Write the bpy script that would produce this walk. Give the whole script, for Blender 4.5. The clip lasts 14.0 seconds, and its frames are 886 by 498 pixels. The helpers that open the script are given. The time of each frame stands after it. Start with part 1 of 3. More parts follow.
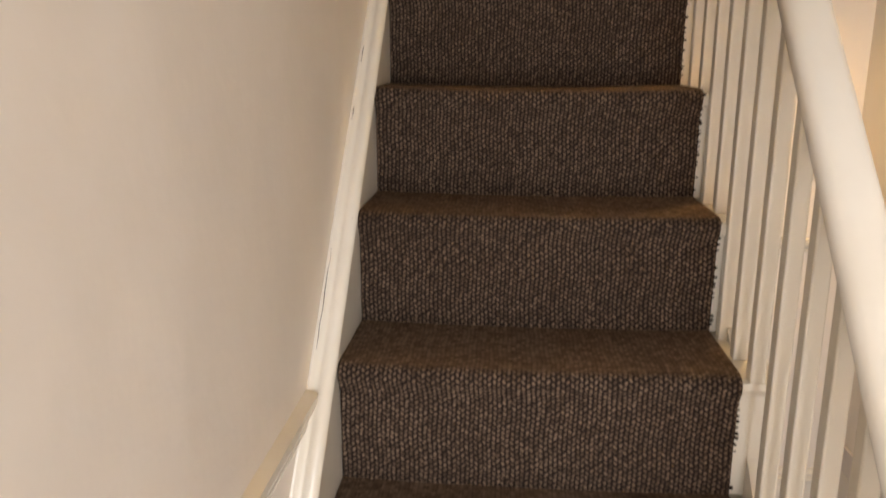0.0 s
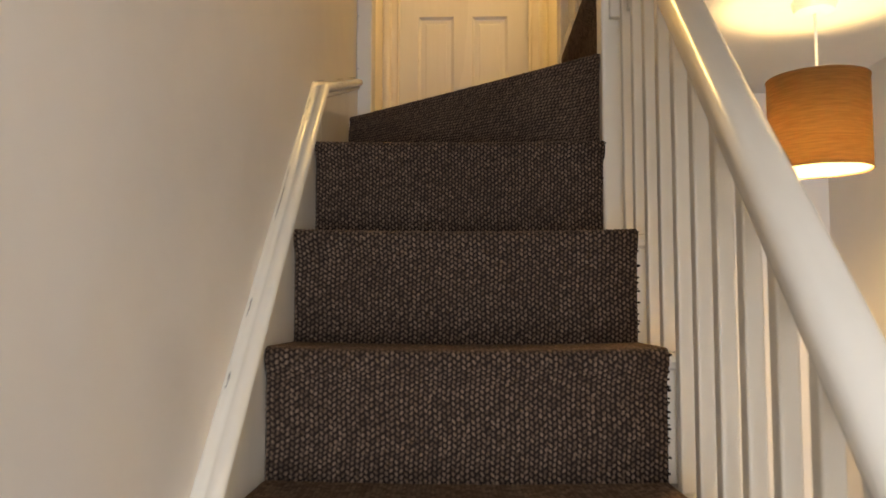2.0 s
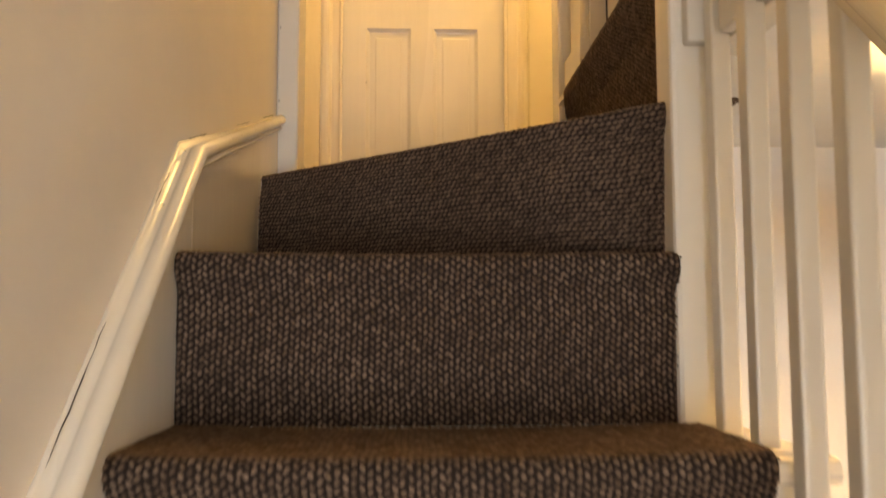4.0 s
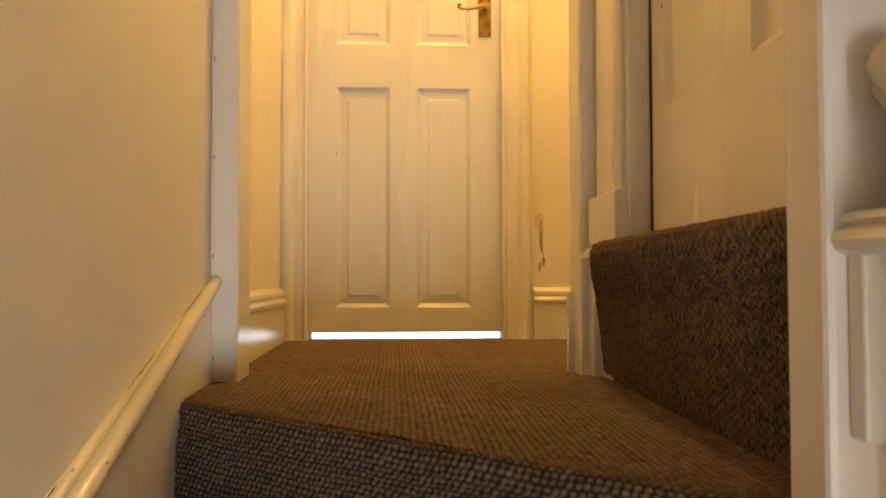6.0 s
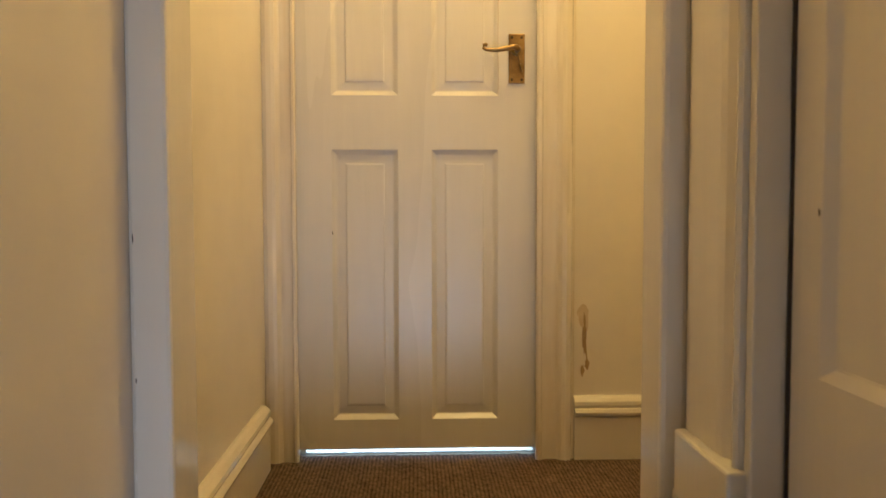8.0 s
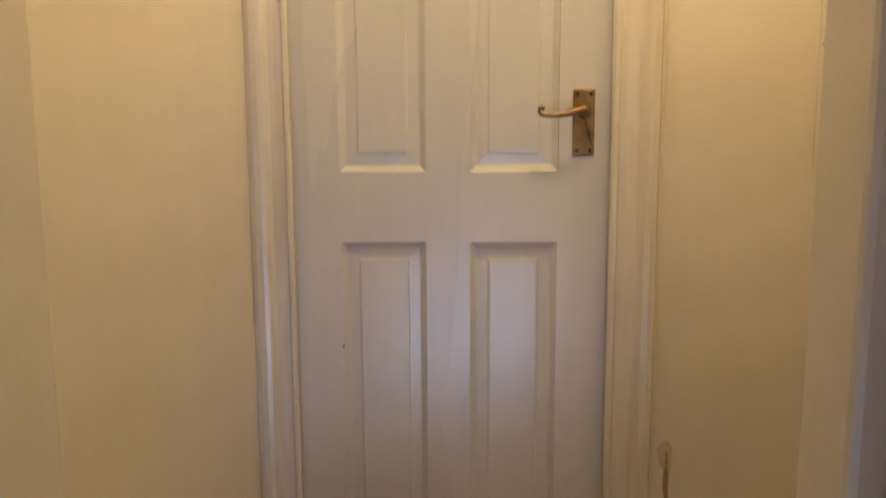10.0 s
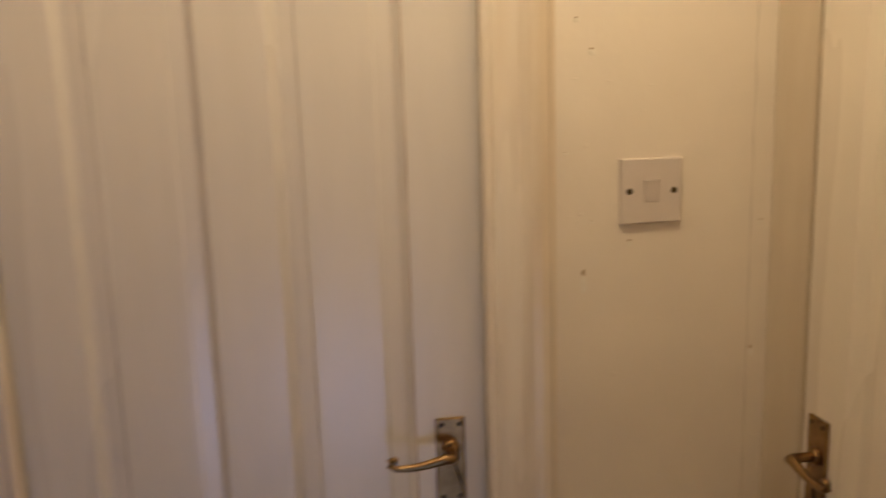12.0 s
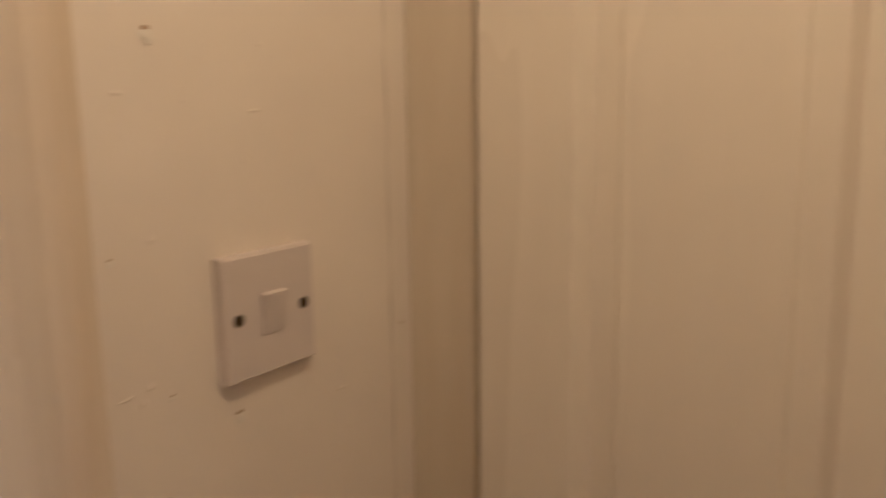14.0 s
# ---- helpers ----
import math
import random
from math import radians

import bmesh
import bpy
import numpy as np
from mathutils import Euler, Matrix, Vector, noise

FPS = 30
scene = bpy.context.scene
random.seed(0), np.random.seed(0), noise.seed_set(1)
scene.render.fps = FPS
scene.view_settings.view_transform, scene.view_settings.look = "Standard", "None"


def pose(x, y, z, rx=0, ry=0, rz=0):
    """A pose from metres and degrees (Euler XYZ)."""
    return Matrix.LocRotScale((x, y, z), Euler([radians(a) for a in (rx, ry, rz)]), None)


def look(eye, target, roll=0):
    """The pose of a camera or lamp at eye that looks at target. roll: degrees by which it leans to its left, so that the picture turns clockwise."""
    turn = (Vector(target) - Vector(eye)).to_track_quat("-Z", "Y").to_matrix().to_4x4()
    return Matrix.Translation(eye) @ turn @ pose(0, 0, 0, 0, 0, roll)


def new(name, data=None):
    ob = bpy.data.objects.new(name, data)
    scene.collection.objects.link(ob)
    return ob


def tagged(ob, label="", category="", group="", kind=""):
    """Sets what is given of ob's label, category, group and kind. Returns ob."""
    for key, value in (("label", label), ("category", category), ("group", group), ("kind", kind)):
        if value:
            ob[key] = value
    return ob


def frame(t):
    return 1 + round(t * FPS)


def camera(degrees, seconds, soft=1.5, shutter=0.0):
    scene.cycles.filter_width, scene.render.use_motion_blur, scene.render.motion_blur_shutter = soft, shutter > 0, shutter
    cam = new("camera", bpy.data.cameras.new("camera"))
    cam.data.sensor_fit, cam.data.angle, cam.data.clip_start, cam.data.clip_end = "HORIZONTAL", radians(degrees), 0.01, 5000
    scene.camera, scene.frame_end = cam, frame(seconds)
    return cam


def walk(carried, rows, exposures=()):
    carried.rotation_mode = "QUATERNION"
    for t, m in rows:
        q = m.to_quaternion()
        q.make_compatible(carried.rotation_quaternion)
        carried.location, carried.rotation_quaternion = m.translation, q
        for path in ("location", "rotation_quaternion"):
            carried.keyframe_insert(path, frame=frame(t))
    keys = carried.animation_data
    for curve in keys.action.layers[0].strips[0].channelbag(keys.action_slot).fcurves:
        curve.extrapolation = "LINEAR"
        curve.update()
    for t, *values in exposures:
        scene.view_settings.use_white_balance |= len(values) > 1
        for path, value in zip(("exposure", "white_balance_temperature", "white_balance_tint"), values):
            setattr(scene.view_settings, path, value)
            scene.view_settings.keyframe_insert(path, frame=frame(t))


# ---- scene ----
cam = camera(58.3, 14.0, soft=1.6, shutter=0.5)
PATH = [
    (0, (0.236, -3.906, -0.572), (0.079, -1.971, -1.054), 0.2),
    (0.3, (0.239, -3.903, -0.574), (0.089, -1.939, -0.92), 0.3),
    (0.5, (0.235, -3.896, -0.588), (0.098, -1.912, -0.798), 0.6),
    (0.7, (0.243, -3.896, -0.591), (0.106, -1.902, -0.664), 0.4),
    (1, (0.239, -3.878, -0.602), (0.121, -1.883, -0.525), 0.6),
    (1.5, (0.251, -3.781, -0.591), (0.172, -1.788, -0.439), 0.3),
    (2, (0.283, -3.571, -0.583), (0.238, -1.578, -0.428), 0.1),
    (4.5, (0.232, -2.741, -0.154), (0.333, -0.752, 0.029), -0.1),
    (5, (0.21, -2.651, -0.018), (0.328, -0.664, 0.172), -0.1),
    (5.5, (0.251, -2.504, 0.061), (0.377, -0.516, 0.236), 0.0),
    (6, (0.267, -2.423, 0.19), (0.387, -0.427, 0.26), -0.1),
    (6.5, (0.238, -2.313, 0.292), (0.35, -0.318, 0.216), -0.2),
    (7, (0.252, -2.227, 0.414), (0.353, -0.232, 0.305), -0.2),
    (7.5, (0.288, -2.079, 0.521), (0.371, -0.084, 0.412), -0.2),
    (8, (0.29, -1.969, 0.625), (0.362, 0.027, 0.523), -0.1),
    (8.2, (0.293, -1.919, 0.609), (0.348, 0.08, 0.541), -0.2),
    (10.3, (0.368, -1.42, 1.105), (0.255, 0.552, 0.794), -1.1),
    (10.5, (0.388, -1.377, 1.184), (0.256, 0.593, 0.867), -1.6),
    (10.6, (0.371, -1.364, 1.194), (0.281, 0.612, 0.903), -1.4),
    (11, (0.393, -1.237, 1.257), (0.397, 0.738, 0.944), -1.7),
    (11.5, (0.413, -1.115, 1.416), (0.507, 0.852, 1.067), -1.9),
    (11.8, (0.439, -1.063, 1.434), (0.559, 0.907, 1.11), -1.9),
    (12, (0.407, -1.006, 1.461), (0.668, 0.947, 1.115), -1.8),
    (12.5, (0.408, -0.863, 1.473), (0.989, 1.015, 1.108), -1.9),
    (13, (0.438, -0.661, 1.475), (1.297, 1.108, 1.111), -1.8),
    (13.5, (0.426, -0.512, 1.465), (1.644, 1.036, 1.119), -1.4),
    (13.6, (0.434, -0.486, 1.465), (1.72, 1.006, 1.122), -1.6),
    (14, (0.441, -0.415, 1.483), (2.079, 0.677, 1.135), -0.8),
]
walk(cam, [(t, look(eye, target, roll)) for t, eye, target, roll in PATH],
     exposures=[(0.0, 0.60, 7050, 13), (0.5, 0.72, 6700, 11), (1.0, 0.60, 6250, 9), (1.5, 0.46, 6400, 8), (2.0, 0.60, 6350, 9), (4.5, 1.10, 7700, 11), (5.0, 1.06, 9200, 10), (5.5, 1.06, 8700, 10), (6.0, 0.99, 7100, 9), (6.5, 1.38, 6450, 8),
                (7.5, 0.96, 5600, 8), (8.2, 0.20, 5250, 9), (10.5, -0.28, 4500, 17), (11.0, -0.60, 4520, 20), (12.5, -1.16, 4420, 31), (14.0, -1.40, 4400, 36)])

# ---------------------------------------------------------------- world and large lights
world = bpy.data.worlds.new("sky_world")
scene.world = world
world.use_nodes = True
wn = world.node_tree.nodes
sky = wn.new("ShaderNodeTexSky")
sky.sky_type = "NISHITA"
sky.sun_disc = False
sky.sun_elevation = radians(35)
sky.sun_rotation = radians(200)
wn["Background"].inputs["Strength"].default_value = 0.1
world.node_tree.links.new(sky.outputs[0], wn["Background"].inputs["Color"])


def area_light(name, eye, target, width, height, power, colour):
    data = bpy.data.lights.new(name, "AREA")
    data.shape, data.size, data.size_y, data.energy, data.color = "RECTANGLE", width, height, power, colour
    ob = new(name, data)
    ob.matrix_world = look(eye, target)
    return ob


def bulb_light(name, place, power, colour, radius):
    data = bpy.data.lights.new(name, "POINT")
    data.energy, data.color, data.shadow_soft_size = power, colour, radius
    ob = new(name, data)
    ob.location = place
    return ob


WARM = (1.0, 0.645, 0.185)
GLOW = (1.0, 0.66, 0.26)
DAY = (0.83, 0.885, 1.0)
area_light("daylight_hall_window", (0.62, -6.0, -1.0), (0.55, -4.5, -1.8), 0.8, 1.7, 54, DAY)
area_light("daylight_room_window", (0.3, 2.45, 1.1), (0.3, 0.0, 0.6), 1.2, 1.3, 60, (0.7, 0.88, 1.0))
area_light("daylight_side_window", (2.4, -1.5, 1.2), (0.7, -1.5, 0.7), 0.9, 1.2, 5, (0.25, 0.45, 1.0))
bulb_light("hall_bulb", (1.03, -1.92, -0.240), 12.5, GLOW, 0.045)
bulb_light("landing_bulb", (0.55, -0.45, 1.98), 19.0, WARM, 0.05)


# ---------------------------------------------------------------- materials
def shader(name):
    m = bpy.data.materials.new(name)
    m.use_nodes = True
    return m, m.node_tree.nodes, m.node_tree.links, m.node_tree.nodes["Principled BSDF"]


def surface(name, base, dark, rough, big=2.5, fine=60.0, bump=0.15, bump_scale=140.0, coat=0.0, spread=0.5, metal=0.0, stretch=(1, 1, 1), depth=0.002):
    """Two scales of colour change, uneven gloss and fine relief."""
    m, n, k, b = shader(name)
    co = n.new("ShaderNodeTexCoord")
    mp = n.new("ShaderNodeMapping")
    mp.inputs["Scale"].default_value = stretch
    k.new(co.outputs["Object"], mp.inputs[0])
    n1, n2, n3 = (n.new("ShaderNodeTexNoise") for _ in range(3))
    for node, s, d in ((n1, big, 4), (n2, fine, 5), (n3, bump_scale, 4)):
        node.inputs["Scale"].default_value, node.inputs["Detail"].default_value = s, d
        k.new(mp.outputs[0], node.inputs["Vector"])
    add = n.new("ShaderNodeMath")
    add.operation = "MULTIPLY_ADD"
    k.new(n2.outputs[0], add.inputs[0])
    add.inputs[1].default_value = 0.45
    k.new(n1.outputs[0], add.inputs[2])
    ramp = n.new("ShaderNodeValToRGB")
    ramp.color_ramp.elements[0].position, ramp.color_ramp.elements[1].position = 0.72 - spread / 2, 0.72 + spread / 2
    ramp.color_ramp.elements[0].color, ramp.color_ramp.elements[1].color = (*dark, 1), (*base, 1)
    k.new(add.outputs[0], ramp.inputs[0])
    k.new(ramp.outputs[0], b.inputs["Base Color"])
    rr = n.new("ShaderNodeMapRange")
    rr.inputs[3].default_value, rr.inputs[4].default_value = rough * 0.8, min(1, rough * 1.25)
    k.new(n1.outputs[0], rr.inputs[0])
    k.new(rr.outputs[0], b.inputs["Roughness"])
    b.inputs["Metallic"].default_value = metal
    b.inputs["Coat Weight"].default_value = coat
    bp = n.new("ShaderNodeBump")
    bp.inputs["Strength"].default_value, bp.inputs["Distance"].default_value = bump, depth
    k.new(n3.outputs[0], bp.inputs["Height"])
    k.new(bp.outputs[0], b.inputs["Normal"])
    return m


PLASTER = surface("painted_plaster", (0.83, 0.765, 0.68), (0.74, 0.67, 0.585), 0.42, 1.6, 9.0, 0.55, 8.0, spread=0.6, depth=0.007)
GLOSS = surface("aged_gloss_paint", (0.80, 0.745, 0.64), (0.72, 0.65, 0.53), 0.24, 3.0, 14.0, 0.22, 45.0, spread=0.6, stretch=(1, 1, 0.25))
DOORPAINT = surface("door_gloss_paint", (0.71, 0.665, 0.605), (0.63, 0.585, 0.515), 0.27, 2.2, 30.0, 0.22, 70.0, spread=0.6, stretch=(1, 1, 0.12))
SIDEDOORPAINT = surface("cream_side_door_paint", (0.82, 0.76, 0.665), (0.76, 0.69, 0.585), 0.27, 2.2, 30.0, 0.22, 70.0, spread=0.6, stretch=(1, 1, 0.12))
CASINGPAINT = surface("yellowed_gloss_paint", (0.80, 0.745, 0.65), (0.66, 0.56, 0.41), 0.26, 16.0, 60.0, 0.25, 60.0, spread=0.55, stretch=(1, 1, 0.09))
# gloss made darker so that the corner jamb carries its shadow as colour
JAMBSHADOW = surface("jamb_shadow_gloss", (0.64, 0.57, 0.45), (0.50, 0.42, 0.30), 0.30, 9.0, 40.0, 0.3, 60.0, spread=0.6, stretch=(1, 1, 0.15))
CEILPAINT = surface("ceiling_paint", (0.80, 0.78, 0.73), (0.76, 0.73, 0.68), 0.8, 1.5, 30.0, 0.2, 60.0)
BRASS = surface("worn_brass", (0.42, 0.28, 0.10), (0.16, 0.098, 0.036), 0.30, 30.0, 140.0, 0.12, 300.0, metal=1.0, spread=0.7)
DARKMETAL = surface("dark_screw", (0.10, 0.07, 0.04), (0.05, 0.035, 0.02), 0.5, 30.0, 100.0, metal=0.8)
PLASTIC = surface("switch_plastic", (0.66, 0.595, 0.56), (0.61, 0.55, 0.515), 0.32, 5.0, 60.0, 0.04, 300.0)
CHIPGAPDARK = surface("dark_chip_and_gap_shadow", (0.07, 0.05, 0.035), (0.03, 0.022, 0.015), 0.8, 40.0, 200.0)
BUFF = surface("faint_damp_mark", (0.66, 0.55, 0.40), (0.55, 0.43, 0.29), 0.5, 30.0, 120.0, spread=0.9)
STAINSHADOW = surface("brown_stain_and_shadow", (0.44, 0.31, 0.18), (0.27, 0.16, 0.08), 0.6, 30.0, 120.0, spread=0.9)
FILLER = surface("bare_filler", (0.82, 0.78, 0.72), (0.74, 0.69, 0.6), 0.6, 30.0, 120.0)
VINYL = surface("pale_floor", (0.78, 0.78, 0.76), (0.7, 0.7, 0.68), 0.25, 2.0, 30.0)
ROOMPAINT = surface("room_paint", (0.8, 0.8, 0.79), (0.75, 0.75, 0.74), 0.6)
CORDWHITE = surface("white_flex", (0.8, 0.78, 0.73), (0.74, 0.71, 0.66), 0.4)


def carpet_material():
    """Light loop yarn, near-black at low pile for the shadow between loops; the pile and yarn attributes are the height
    and the dye of each loop.
    """
    m, n, k, b = shader("loop_pile_carpet")
    co = n.new("ShaderNodeTexCoord")
    pile, dye = n.new("ShaderNodeAttribute"), n.new("ShaderNodeAttribute")
    pile.attribute_name, dye.attribute_name = "pile", "yarn"
    patch, fuzz = n.new("ShaderNodeTexNoise"), n.new("ShaderNodeTexNoise")
    patch.inputs["Scale"].default_value, patch.inputs["Detail"].default_value = 4.0, 5.0
    fuzz.inputs["Scale"].default_value, fuzz.inputs["Detail"].default_value = 330.0, 3.0
    for node in (patch, fuzz):
        k.new(co.outputs["Object"], node.inputs["Vector"])
    yarn = n.new("ShaderNodeValToRGB")
    e = yarn.color_ramp.elements
    e[0].position, e[0].color = 0.0, (0.080, 0.050, 0.031, 1)
    e[1].position, e[1].color = 1.0, (0.245, 0.170, 0.116, 1)
    ply = n.new("ShaderNodeMath")
    ply.operation = "MULTIPLY_ADD"
    ply.inputs[1].default_value = 0.9
    half = n.new("ShaderNodeMath")
    half.operation = "MULTIPLY_ADD"
    half.inputs[1].default_value, half.inputs[2].default_value = 0.68, -0.29
    k.new(dye.outputs["Fac"], half.inputs[0])
    k.new(fuzz.outputs[0], ply.inputs[0])
    k.new(half.outputs[0], ply.inputs[2])
    k.new(ply.outputs[0], yarn.inputs[0])
    wear = n.new("ShaderNodeValToRGB")
    wear.color_ramp.elements[0].position, wear.color_ramp.elements[0].color = 0.3, (0.78, 0.74, 0.70, 1)
    wear.color_ramp.elements[1].position, wear.color_ramp.elements[1].color = 0.7, (1.0, 1.0, 1.0, 1)
    k.new(patch.outputs[0], wear.inputs[0])
    mul, mix = n.new("ShaderNodeMix"), n.new("ShaderNodeMix")
    for node in (mul, mix):
        node.data_type = "RGBA"
    mul.blend_type = "MULTIPLY"
    mul.inputs["Factor"].default_value = 1.0
    k.new(yarn.outputs[0], mul.inputs["A"])
    k.new(wear.outputs[0], mul.inputs["B"])
    # low pile mixes to near-black: shadow between the loops, done in colour
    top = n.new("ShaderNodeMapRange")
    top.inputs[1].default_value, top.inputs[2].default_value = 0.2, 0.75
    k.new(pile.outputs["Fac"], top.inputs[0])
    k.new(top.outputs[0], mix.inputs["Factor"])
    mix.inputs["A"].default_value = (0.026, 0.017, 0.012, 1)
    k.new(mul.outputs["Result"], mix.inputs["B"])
    k.new(mix.outputs["Result"], b.inputs["Base Color"])
    b.inputs["Roughness"].default_value = 0.95
    b.inputs["Specular IOR Level"].default_value = 0.12
    bp = n.new("ShaderNodeBump")
    bp.inputs["Strength"].default_value, bp.inputs["Distance"].default_value = 0.5, 0.001
    k.new(fuzz.outputs[0], bp.inputs["Height"])
    k.new(bp.outputs[0], b.inputs["Normal"])
    return m


CARPET = carpet_material()
HALLCARPET = surface("hall_carpet", (0.12, 0.085, 0.06), (0.06, 0.04, 0.03), 0.95, 5.0, 200.0, 0.8, 300.0)


def fabric_material():
    m, n, k, b = shader("brown_linen_shade")
    co = n.new("ShaderNodeTexCoord")
    weave = n.new("ShaderNodeTexNoise")
    weave.inputs["Scale"].default_value, weave.inputs["Detail"].default_value = 420.0, 3.0
    mp = n.new("ShaderNodeMapping")
    mp.inputs["Scale"].default_value = (0.06, 0.06, 0.9)
    k.new(co.outputs["Object"], mp.inputs[0])
    k.new(mp.outputs[0], weave.inputs["Vector"])
    ramp = n.new("ShaderNodeValToRGB")
    ramp.color_ramp.elements[0].position, ramp.color_ramp.elements[0].color = 0.3, (0.24, 0.145, 0.052, 1)
    ramp.color_ramp.elements[1].position, ramp.color_ramp.elements[1].color = 0.7, (0.33, 0.205, 0.076, 1)
    k.new(weave.outputs[0], ramp.inputs[0])
    k.new(ramp.outputs[0], b.inputs["Base Color"])
    b.inputs["Roughness"].default_value = 0.9
    tr = n.new("ShaderNodeBsdfTranslucent")
    k.new(ramp.outputs[0], tr.inputs["Color"])
    mx = n.new("ShaderNodeMixShader")
    mx.inputs[0].default_value = 0.42
    k.new(b.outputs[0], mx.inputs[1])
    k.new(tr.outputs[0], mx.inputs[2])
    k.new(mx.outputs[0], n["Material Output"].inputs["Surface"])
    return m


SHADE = fabric_material()


def lining_material():
    m, n, k, b = shader("white_shade_lining")
    b.inputs["Base Color"].default_value = (0.32, 0.27, 0.20, 1)
    b.inputs["Roughness"].default_value = 0.8
    tr = n.new("ShaderNodeBsdfTranslucent")
    tr.inputs["Color"].default_value = (0.8, 0.62, 0.4, 1)
    mx = n.new("ShaderNodeMixShader")
    mx.inputs[0].default_value = 0.32
    k.new(b.outputs[0], mx.inputs[1])
    k.new(tr.outputs[0], mx.inputs[2])
    k.new(mx.outputs[0], n["Material Output"].inputs["Surface"])
    return m


LINING = lining_material()
m_bulb, bn, bk, bb = shader("glowing_bulb")
bb.inputs["Emission Color"].default_value = (1.0, 0.72, 0.42, 1)
bb.inputs["Emission Strength"].default_value = 12.0
BULB = m_bulb


# ---------------------------------------------------------------- mesh helpers
def mesh_of(bm, name, material, smooth=False):
    bmesh.ops.recalc_face_normals(bm, faces=bm.faces)
    me = bpy.data.meshes.new(name)
    bm.to_mesh(me)
    bm.free()
    me.materials.append(material)
    if smooth:
        me.shade_smooth()
    return me


def part(name, bm, material, parent=None, label="", smooth=False):
    ob = new(name, mesh_of(bm, name, material, smooth))
    if parent is not None:
        ob.parent = parent
    if label:
        ob["label"] = label
    return ob


def thing(name, label, category, group="", kind="", place=(0, 0, 0)):
    ob = new(name)
    ob.location = place
    return tagged(ob, label, category, group, kind)


def box(bm, x0, x1, y0, y1, z0, z1, bevel=0.0, seg=2):
    r = bmesh.ops.create_cube(bm, size=1.0)
    for v in r["verts"]:
        v.co = Vector(((x0 + x1) / 2 + v.co.x * (x1 - x0), (y0 + y1) / 2 + v.co.y * (y1 - y0), (z0 + z1) / 2 + v.co.z * (z1 - z0)))
    if bevel:
        es = list({e for v in r["verts"] for e in v.link_edges})
        bmesh.ops.bevel(bm, geom=es, offset=bevel, segments=seg, affect="EDGES", profile=0.5)
    return bm


def boxes(*rows, bevel=0.0):
    bm = bmesh.new()
    for r in rows:
        box(bm, *r, bevel=bevel)
    return bm


def structure(name, label, category, bm, material, smooth=False):
    return tagged(part(name, bm, material, smooth=smooth), label, category, kind="structure")


def sweep(bm, profile, path, out):
    """Sweeps a closed profile of (out, up) pairs along a flat path; out is the direction square to the path's plane."""
    out = Vector(out).normalized()
    pts = [Vector(p) for p in path]
    rings = []
    for i, p in enumerate(pts):
        a = (pts[i] - pts[i - 1]).normalized() if i else None
        c = (pts[i + 1] - pts[i]).normalized() if i < len(pts) - 1 else None
        ups = [d.cross(out) * -1 for d in (a, c) if d is not None]
        up = sum(ups, Vector()).normalized()
        stretch = 1 / max(0.3, up.dot(ups[0]))
        rings.append([bm.verts.new(p + out * o + up * u * stretch) for o, u in profile])
    m = len(profile)
    for r, s in zip(rings, rings[1:]):
        for j in range(m):
            bm.faces.new((r[j], r[(j + 1) % m], s[(j + 1) % m], s[j]))
    bm.faces.new(rings[0])
    bm.faces.new(rings[-1][::-1])
    return bm


def lathe(bm, profile, seg=32, centre=(0, 0, 0), cap=True):
    """Turns (radius, height) pairs round the z axis."""
    c = Vector(centre)
    rings = [[bm.verts.new(c + Vector((r * math.cos(2 * math.pi * i / seg), r * math.sin(2 * math.pi * i / seg), z))) for i in range(seg)] for r, z in profile]
    for a, b in zip(rings, rings[1:]):
        for i in range(seg):
            bm.faces.new((a[i], a[(i + 1) % seg], b[(i + 1) % seg], b[i]))
    if cap:
        bm.faces.new(rings[0][::-1])
        bm.faces.new(rings[-1])
    return bm


def tube(bm, pts, radii, seg=10):
    """A round bar along points, with a radius at each."""
    pts = [Vector(p) for p in pts]
    rings = []
    for i, p in enumerate(pts):
        d = (pts[min(i + 1, len(pts) - 1)] - pts[max(i - 1, 0)]).normalized()
        side = d.cross(Vector((0.13, 0.21, 0.97))).normalized()
        up = side.cross(d)
        rings.append([bm.verts.new(p + (side * math.cos(2 * math.pi * j / seg) + up * math.sin(2 * math.pi * j / seg)) * radii[i]) for j in range(seg)])
    for a, b in zip(rings, rings[1:]):
        for j in range(seg):
            bm.faces.new((a[j], a[(j + 1) % seg], b[(j + 1) % seg], b[j]))
    bm.faces.new(rings[0][::-1])
    bm.faces.new(rings[-1])
    return bm


# profiles of the timber trim: (out from the wall, up)
SKIRTING = [(0, 0), (0.020, 0), (0.020, 0.108), (0.026, 0.112), (0.028, 0.120), (0.024, 0.127), (0.019, 0.130), (0.022, 0.137), (0.021, 0.146), (0.013, 0.154), (0.005, 0.158), (0, 0.158)]
CAP = [(-0.022, -0.028), (0.003, -0.028), (0.0075, -0.0255), (0.0085, -0.022), (0.006, -0.0185), (0.0045, -0.0165)]
CAP += [(0.005 + 0.0125 * math.cos(a), -0.0045 + 0.0115 * math.sin(a)) for a in np.linspace(-1.1, 2.5, 13)]
CAP += [(-0.0075, 0.0015), (-0.012, 0.003), (-0.017, 0.007), (-0.022, 0.013)]
DADO = [(0, -0.045), (0.012, -0.045), (0.015, -0.037), (0.012, -0.030), (0.024, -0.022), (0.030, -0.012), (0.030, 0.0), (0, 0.006)]
